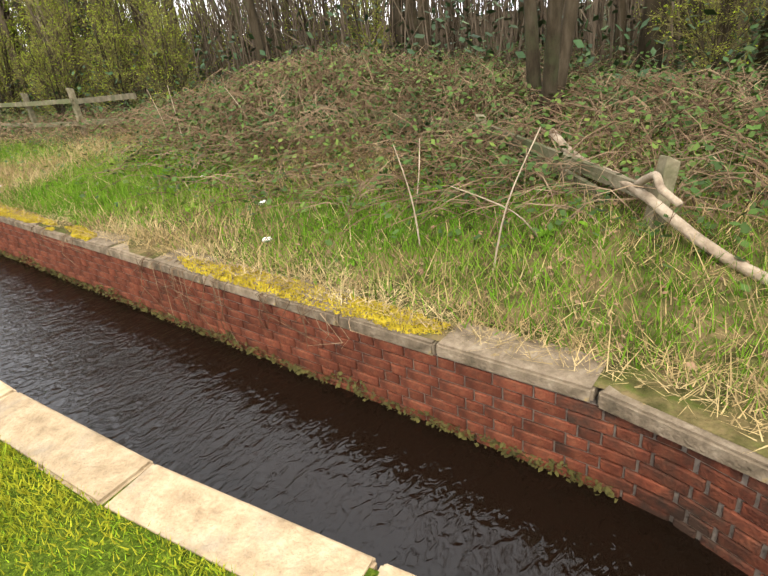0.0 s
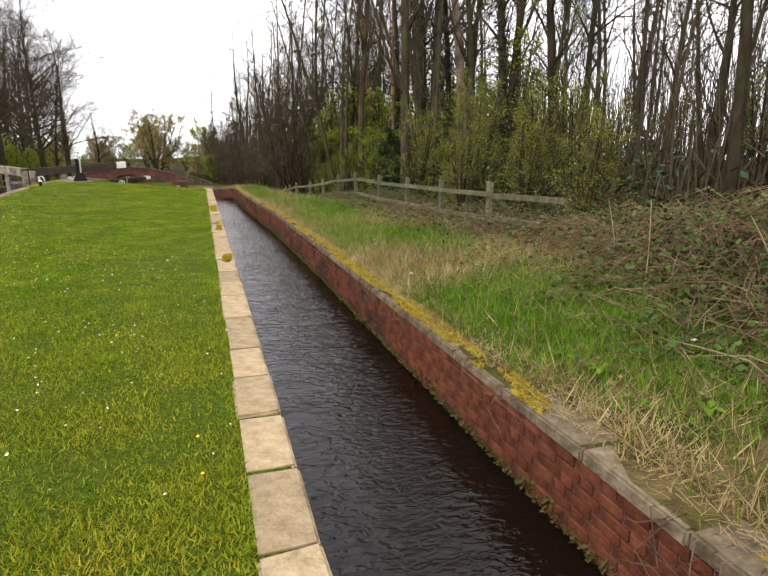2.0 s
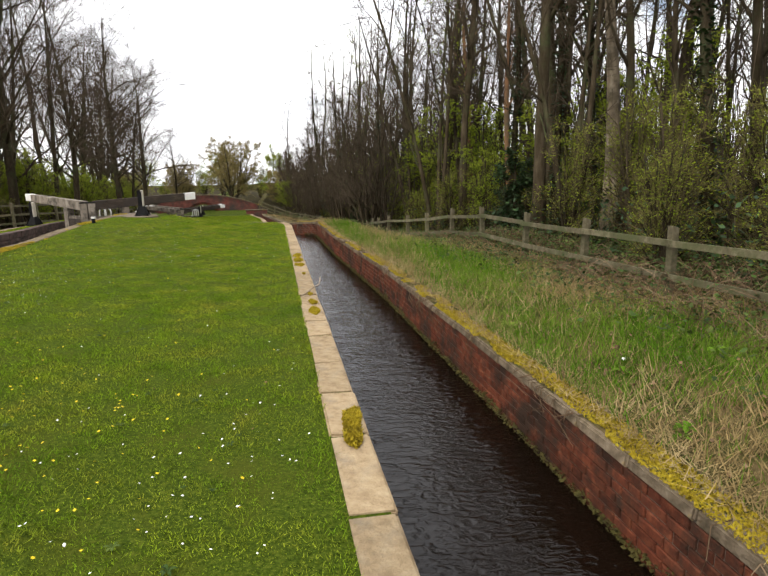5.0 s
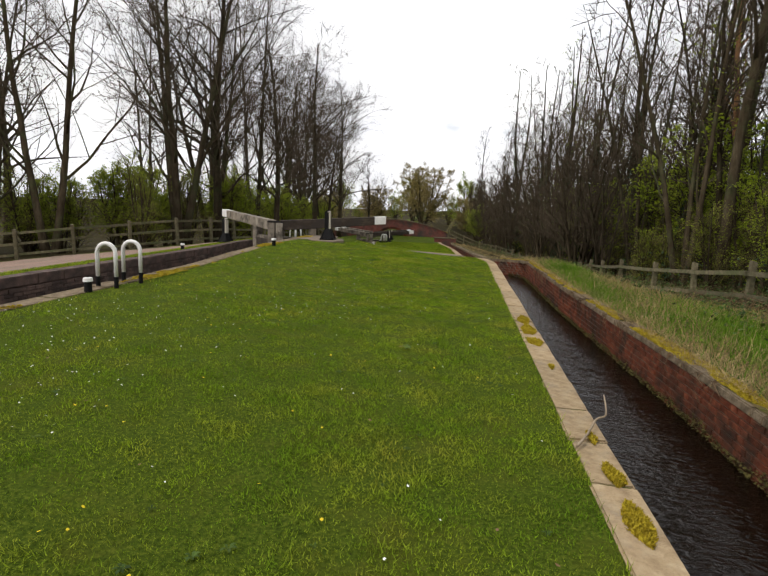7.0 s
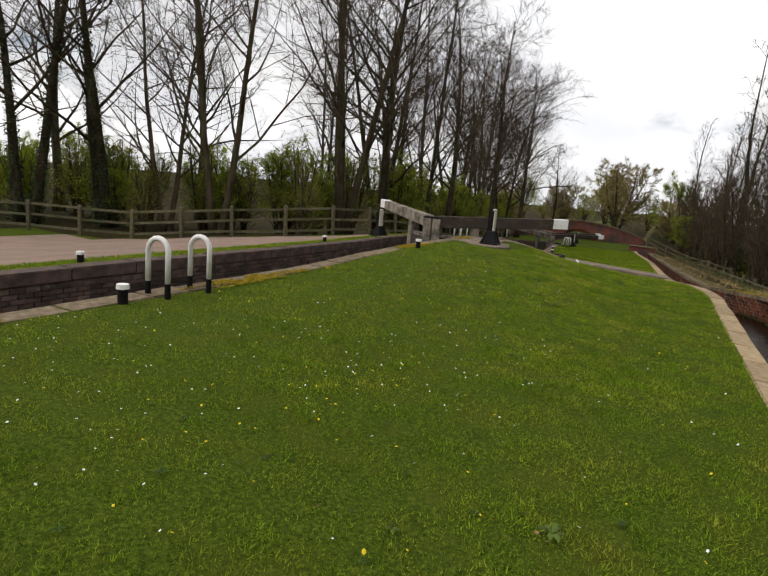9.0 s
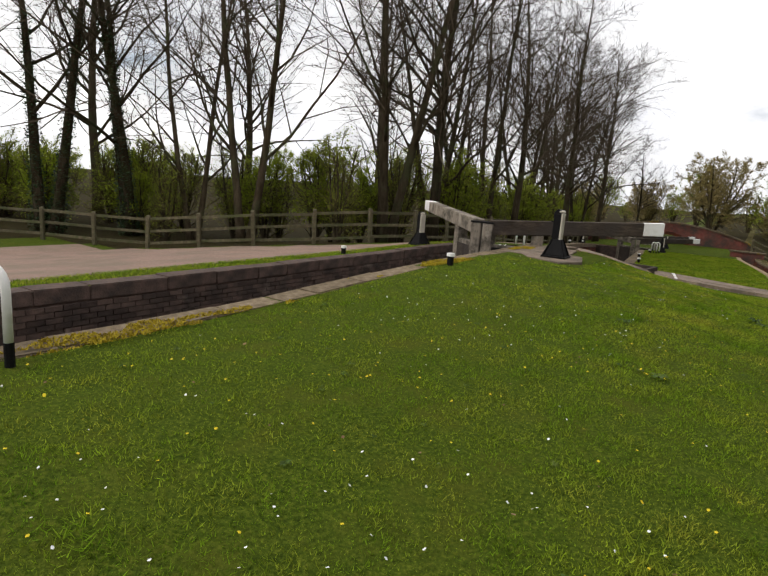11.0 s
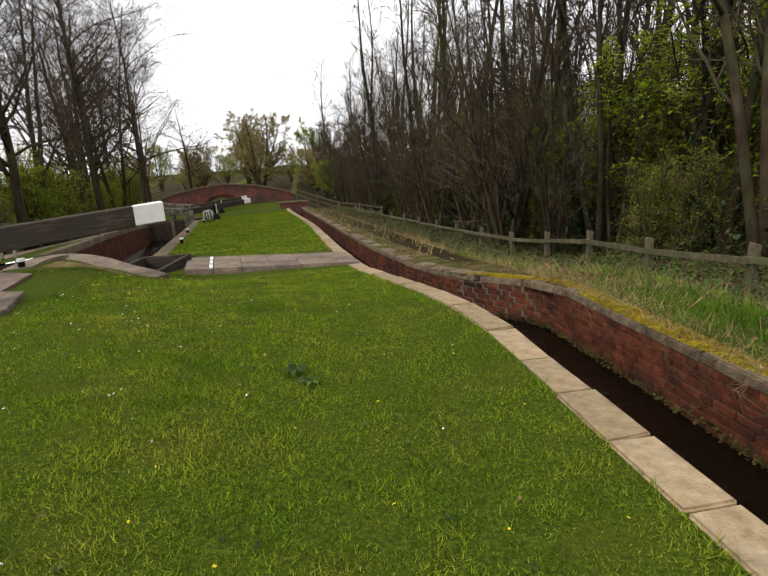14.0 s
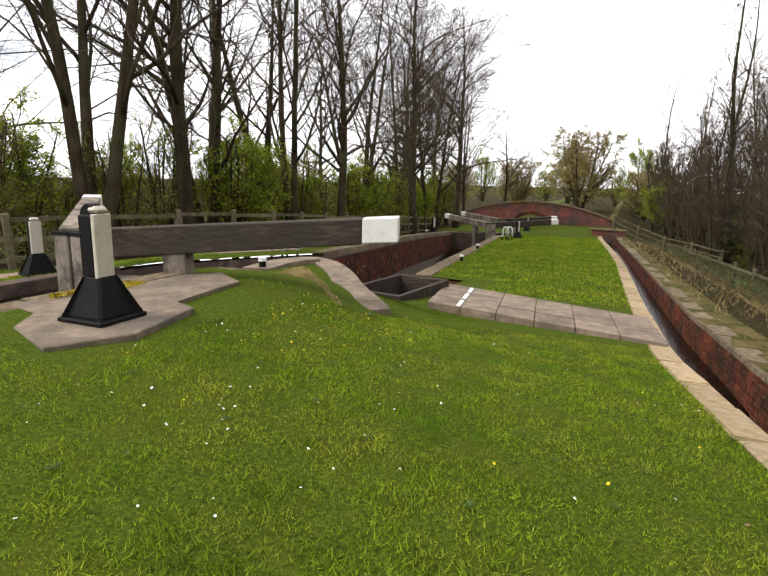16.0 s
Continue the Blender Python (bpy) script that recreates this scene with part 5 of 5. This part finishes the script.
for a, c in (((4.7, 2.85, 0.14), (3.4, 0.9, 0.2)), ((4.6, 2.7, 0.12), (3.6, 1.3, 0.06)), ((4.95, 6.1, 0.2), (4.75, 3.0, 0.12)), ((5.0, 6.1, 0.08), (4.8, 4.2, 0.05)), ((4.95, 12.4, 0.74), (5.05, 10.2, 0.66)), ((4.95, 12.4, 0.32), (5.0, 10.8, 0.26))):
    a, c = Vector(a) + Vector((0, 0, land(a[0], a[1]))), Vector(c) + Vector((0, 0, land(c[0], c[1])))
    s = Vector((-(c - a).y, (c - a).x, 0)).normalized() * 0.02
    bm = bmesh.new()
    prism(bm, [a - s - Vector((0, 0, 0.05)), a + s - Vector((0, 0, 0.05)), a + s + Vector((0, 0, 0.05)), a - s + Vector((0, 0, 0.05))],
          [c - s - Vector((0, 0, 0.05)), c + s - Vector((0, 0, 0.05)), c + s + Vector((0, 0, 0.05)), c - s + Vector((0, 0, 0.05))])
    part("rail", bm, "rail", broken)

loft("stick", [(-0.24, 15.72, 0.035), (-0.12, 15.95, 0.04), (-0.02, 16.15, 0.075), (0.06, 16.2, 0.1), (0.1, 16.45, 0.17)], 0.011, 0.006, "dead_wood", "pale dead stick lying across the coping stone", "stick", 6, 1)
for k, (x, y, dx, dy, h) in enumerate(((2.6, 2.3, 0.05, 0.2, 0.75), (3.9, 7.2, 0.05, 0.1, 0.9), (4.2, 8.0, -0.1, 0.1, 0.8), (2.4, 1.6, 0.3, -0.2, 0.9), (3.1, 2.7, 0.6, 0.3, 0.5), (4.4, 6.2, -0.2, 0.2, 0.7), (3.0, 1.5, -0.4, 0.5, 0.45))):
    z = land(x, y)
    loft("dead_stalk", [(x, y, z - 0.05), (x + dx * 0.4, y + dy * 0.3, z + h * 0.5), (x + dx, y + dy, z + h)], 0.008, 0.004, "dead_wood", "bleached dead plant stalk standing on the bank", "plant stalk", 5, k)

# pale flints and scraps on the bank
for k, (x, y, s) in enumerate(((2.85, 4.4, 0.045), (2.14, 9.35, 0.03), (2.2, 3.6, 0.04), (3.3, 6.0, 0.025), (2.5, 12.2, 0.025))):
    bm = bmesh.new()
    bmesh.ops.create_icosphere(bm, subdivisions=2, radius=s)
    rr = random.Random(k)
    for v in bm.verts:
        v.co = Vector((v.co.x * 1.2, v.co.y * 0.8, v.co.z * 0.5)) * rr.uniform(0.82, 1.15)
    ob = part("stone", bm, "white")
    ob.matrix_basis = pose(x, y, land(x, y) + 0.03, 0, 0, 60 * k)
    tagged(ob, "small pale stone lying in bank grass", "stone", "pale stones")

# flowers and weeds in the lawn
def flowers(name, count, seed, mat, r, z_up, label, clump):
    h, rr = Heap(), random.Random(seed)
    centres = [(rr.uniform(-5.8, -0.8), rr.uniform(2, 32)) for _ in range(clump)]
    made = 0
    while made < count:
        cx, cy = rr.choice(centres)
        q = rr.random()
        x, y = (cx + rr.gauss(0, 0.6), cy + rr.gauss(0, 0.9)) if q < 0.75 else (rr.uniform(-6.1, -0.4), rr.uniform(1, 33))
        if not on_lawn(x, y):
            continue
        made += 1
        z = land(x, y) + z_up * rr.uniform(0.7, 1.3)
        s = r * rr.uniform(0.7, 1.2)
        tl = Vector((rr.gauss(0, 0.3), rr.gauss(0, 0.3), 0))
        ring = [Vector((x + s * math.cos(a), y + s * math.sin(a), z + 0.3 * s * (k % 2) + s * (tl.x * math.cos(a) + tl.y * math.sin(a)))) for k, a in enumerate([2 * math.pi * j / 10 for j in range(10)])]
        h.add(ring + [Vector((x, y, z + 0.35 * s))], [(k, (k + 1) % 10, 10) for k in range(10)])
    return tagged(shell(name, h.v, h.f, mat), label, "flowers", kind="stuff")


flowers("dandelions", 820, 61, "petal", 0.0085, 0.045, "yellow dandelion and celandine flowers in the lawn", 13)
flowers("daisies", 900, 62, "daisy", 0.007, 0.04, "tiny white daisies scattered over the lawn", 20)
hw, rr = Heap(), random.Random(63)


def rosette(x, y, s, leaves):
    z = land(x, y)
    for k in range(leaves):
        a = 6.28 * k / leaves + rr.uniform(-0.3, 0.3)
        d, w = Vector((math.cos(a), math.sin(a), 0)), Vector((-math.sin(a), math.cos(a), 0))
        ln = s * rr.uniform(0.7, 1.2)
        p = Vector((x, y, z + 0.01))
        pts = [p + d * ln * t + Vector((0, 0, ln * u)) for t, u in ((0.1, 0.12), (0.5, 0.42), (0.85, 0.38), (1.05, 0.22))]
        ws = [0.05 * ln, 0.2 * ln, 0.17 * ln, 0.02 * ln]
        vs = [q + w * s2 * v for q, v in zip(pts, ws) for s2 in (-1, 1)]
        hw.add(vs, [(2 * i, 2 * i + 1, 2 * i + 3, 2 * i + 2) for i in range(3)])


for x, y, s in ((-1.61, 17.94, 0.075), (-1.93, 27.61, 0.1), (-1.83, 27.4, 0.09), (-0.45, 2.6, 0.05), (-2.6, 23.8, 0.09), (-3.2, 25.5, 0.08)):
    rosette(x, y, s, 7)
for _ in range(420):
    x, y = rr.uniform(-6.1, -0.4), rr.uniform(1, 33)
    if on_lawn(x, y):
        rosette(x, y, rr.uniform(0.018, 0.036), rr.randrange(4, 8))
tagged(shell("lawn_weeds", hw.v, hw.f, "bramble_leaf"), "broad-leaved dock and dandelion leaves in the lawn", "weeds", kind="stuff")
hw = Heap()
for _ in range(240):
    y = rr.uniform(-2, 32)
    x = chan_r(y) + rr.uniform(0.4, 3.4)
    rosette(x, y, rr.uniform(0.05, 0.11), rr.randrange(4, 8))
tagged(shell("bank_weeds", hw.v, hw.f, "long_blade"), "nettle and dock seedlings on the bank", "weeds", kind="stuff")

# dead leaves
hl, rr = Heap(), random.Random(64)
for _ in range(170):
    x, y = rr.uniform(-6.2, -0.4), rr.uniform(1, 33)
    if on_lawn(x, y):
        hl.leaf((x, y, land(x, y) + 0.045), rr.uniform(0.018, 0.035), rr, 0.2)
for _ in range(4200):
    y = rr.uniform(-3, 33)
    d = abs(rr.gauss(0, 1.6)) + 0.3
    x = chan_r(y) + d
    hl.leaf((x, y, land(x, y) + 0.02 + rr.random() * 0.04), rr.uniform(0.02, 0.05), rr, 0.4)
tagged(shell("dead_leaves", hl.v, hl.f, "dead_leaf"), "brown fallen leaves on bank and lawn", "leaves", kind="stuff")

# moss cushions on the coping
def moss_band(name, edge, side, y0, y1, lo, hi, z_of, count, seed, cover, label):
    rs2 = np.random.RandomState(seed)
    pts = []
    while len(pts) < count:
        y, d = rs2.uniform(y0, y1), rs2.uniform(lo, hi)
        v = noise.noise((y * 0.55, d * 1.5, seed)) + 0.5 * noise.noise((y * 2.1, d * 5, seed + 3.0))
        if v > cover - 0.25 * (1 - abs(2 * (d - lo) / (hi - lo) - 1)):
            pts.append((edge(y) + side * d, y, z_of(y)))
    p = np.array(pts)
    return blades(name, p, rs2.uniform(0.012, 0.035, len(p)), rs2.uniform(0.014, 0.028, len(p)), "moss", label, "moss", seed + 1, 0.8)


moss_band("wall_moss", chan_r, 1, 1.5, 31, 0.0, 0.24, lambda y: fall(y) + 0.018, 52000, 71, 0.02, "bright yellow moss on the brick wall's coping")
moss_band("kerb_moss", chan_l, -1, 8, 22, 0.0, 0.2, lambda y: fall(y) + 0.008, 12000, 75, 0.36, "yellow moss cushions on the sandstone coping")
moss_band("lock_moss", lock_near, 1, 14, 31, 0.05, 0.45, lambda y: near_top(y) + 0.08, 8000, 79, 0.36, "orange moss on the lock coping")

# wet moss along the waterline, and roots over the wall
ha, rr = Heap(), random.Random(81)
for _ in range(9000):
    y = rr.uniform(0.5, 30.5)
    top = 0.05 + 0.1 * max(0, noise.noise((y * 1.6, 0, 2.0))) + 0.06 * max(0, noise.noise((y * 6, 0, 5.0)))
    z = WATER_Z - 0.01 + rr.random() * 1.4 * top
    ha.leaf((chan_r(y) - 0.012, y, z), rr.uniform(0.02, 0.045), rr, 1.0)
tagged(shell("waterline_moss", ha.v, ha.f, "algae"), "dark olive moss along the waterline", "moss", kind="stuff")
hr = Heap()
for _ in range(420):
    y = rr.uniform(1.4, 30)
    if noise.noise((y * 0.9, 3.0, 1.0)) < -0.05:
        continue
    x0 = chan_r(y)
    ln = rr.uniform(0.06, 0.4) * (1.6 if 3.2 < y < 4.6 else 0.8)
    pts = [(x0 + 0.08, y, 0.03), (x0 - 0.03, y + rr.gauss(0, 0.04), 0.01), (x0 - 0.035 - rr.random() * 0.05, y + rr.gauss(0, 0.1), -ln * 0.5), (x0 - 0.025, y + rr.gauss(0, 0.16), -ln)]
    hr.tube(pts, [0.004, 0.004, 0.003, 0.0015], 3)
tagged(shell("hanging_roots", hr.v, hr.f, "bramble_stem"), "brown roots and stems trailing over the wall", "roots", kind="stuff")

# ---- stones washed at the weir ----
for k in range(16):
    rr = random.Random(900 + k)
    bm = bmesh.new()
    bmesh.ops.create_icosphere(bm, subdivisions=2, radius=rr.uniform(0.05, 0.13))
    for v in bm.verts:
        v.co *= rr.uniform(0.8, 1.2)
        v.co.z *= 0.7
    y = rr.uniform(30.7, 33.5)
    ob = part("stone", bm, "lock_brick")
    ob.matrix_basis = pose(chan_l(y) + (chan_r(y) - chan_l(y)) * rr.uniform(0.2, 0.9), y, water_z(y) - 0.02)
    tagged(ob, "wet dark stone breaking the fast water", "stone", "weir stones")

# ---- bricks ----
def brick_mesh(name, ln, depth=0.05, h=0.064, mat="brick"):
    bm = bmesh.new()
    box(bm, 0, 0, 0, depth, ln, h)
    bmesh.ops.bevel(bm, geom=[e for e in bm.edges if all(v.co.x < 0.01 for v in e.verts)], offset=0.006, segments=1, affect="EDGES")
    bmesh.ops.recalc_face_normals(bm, faces=list(bm.faces))
    me = bpy.data.meshes.new(name)
    bm.to_mesh(me)
    bm.free()
    me.materials.append(M[mat])
    return me


full, half = brick_mesh("brick", 0.214), brick_mesh("brick", 0.102)
rr = random.Random(99)
rest = Heap()
for course in range(13):
    z = -0.07 - 0.075 * (course + 1) + 0.005
    y, k = -2.0 - 0.056 * (course % 4), course
    while y < 64.0:
        if course > 7 and y < 30:
            y += 0.33
            continue
        ln = 0.214 if (k + course) % 3 else 0.102
        x0, x1 = chan_r(y), chan_r(y + ln)
        zz = z + fall(y + 0.1)
        m = pose(x0 - rr.uniform(0.0, 0.006), y, zz, 0, 0, math.degrees(math.atan2(-(x1 - x0), ln)))
        if 0.6 < y < 8.4 and course < 7:
            ob = new("brick", full if ln > 0.2 else half)
            ob.matrix_basis = m
            ob.parent = wall_channel_right
        else:
            src = full if ln > 0.2 else half
            rest.add([m @ v.co for v in src.vertices], [tuple(p.vertices) for p in src.polygons])
        y += ln + 0.011
        k += 1
tagged(shell("brickwork", rest.v, rest.f, "brick_joined", wall_channel_right), kind="stuff")


def joined_bricks(wall, ys, edge, side, top, courses, mat, seed, skip=0.03, ln=0.22):
    h, r2 = Heap(), random.Random(seed)
    y0, y1 = ys
    for c in range(courses):
        y = y0 + 0.11 * (c % 2)
        while y < y1:
            if r2.random() > skip:
                x0, x1 = edge(y), edge(y + ln)
                z = top(y) - 0.14 - 0.078 * (c + 1)
                o = r2.uniform(0, 0.014)
                a, b2 = x0 + side * (0.012 + o), x1 + side * (0.012 + o)
                h.add([(x0 - side * 0.04, y, z), (a, y, z), (b2, y + ln - 0.012, z), (x1 - side * 0.04, y + ln - 0.012, z),
                       (x0 - side * 0.04, y, z + 0.066), (a, y, z + 0.066), (b2, y + ln - 0.012, z + 0.066), (x1 - side * 0.04, y + ln - 0.012, z + 0.066)],
                      [(0, 1, 2, 3), (7, 6, 5, 4), (0, 4, 5, 1), (1, 5, 6, 2), (2, 6, 7, 3)])
            y += ln
    tagged(shell("brickwork", h.v, h.f, mat, wall), kind="stuff")


joined_bricks(wall_lock_far, (12, 38.0), lock_far, 1, far_top, 18, "lock_brick", 5)
joined_bricks(wall_lock2_far, (LOCK2_START, LOCK2_END), lock_far, 1, far_top, 14, "brick_joined", 6)
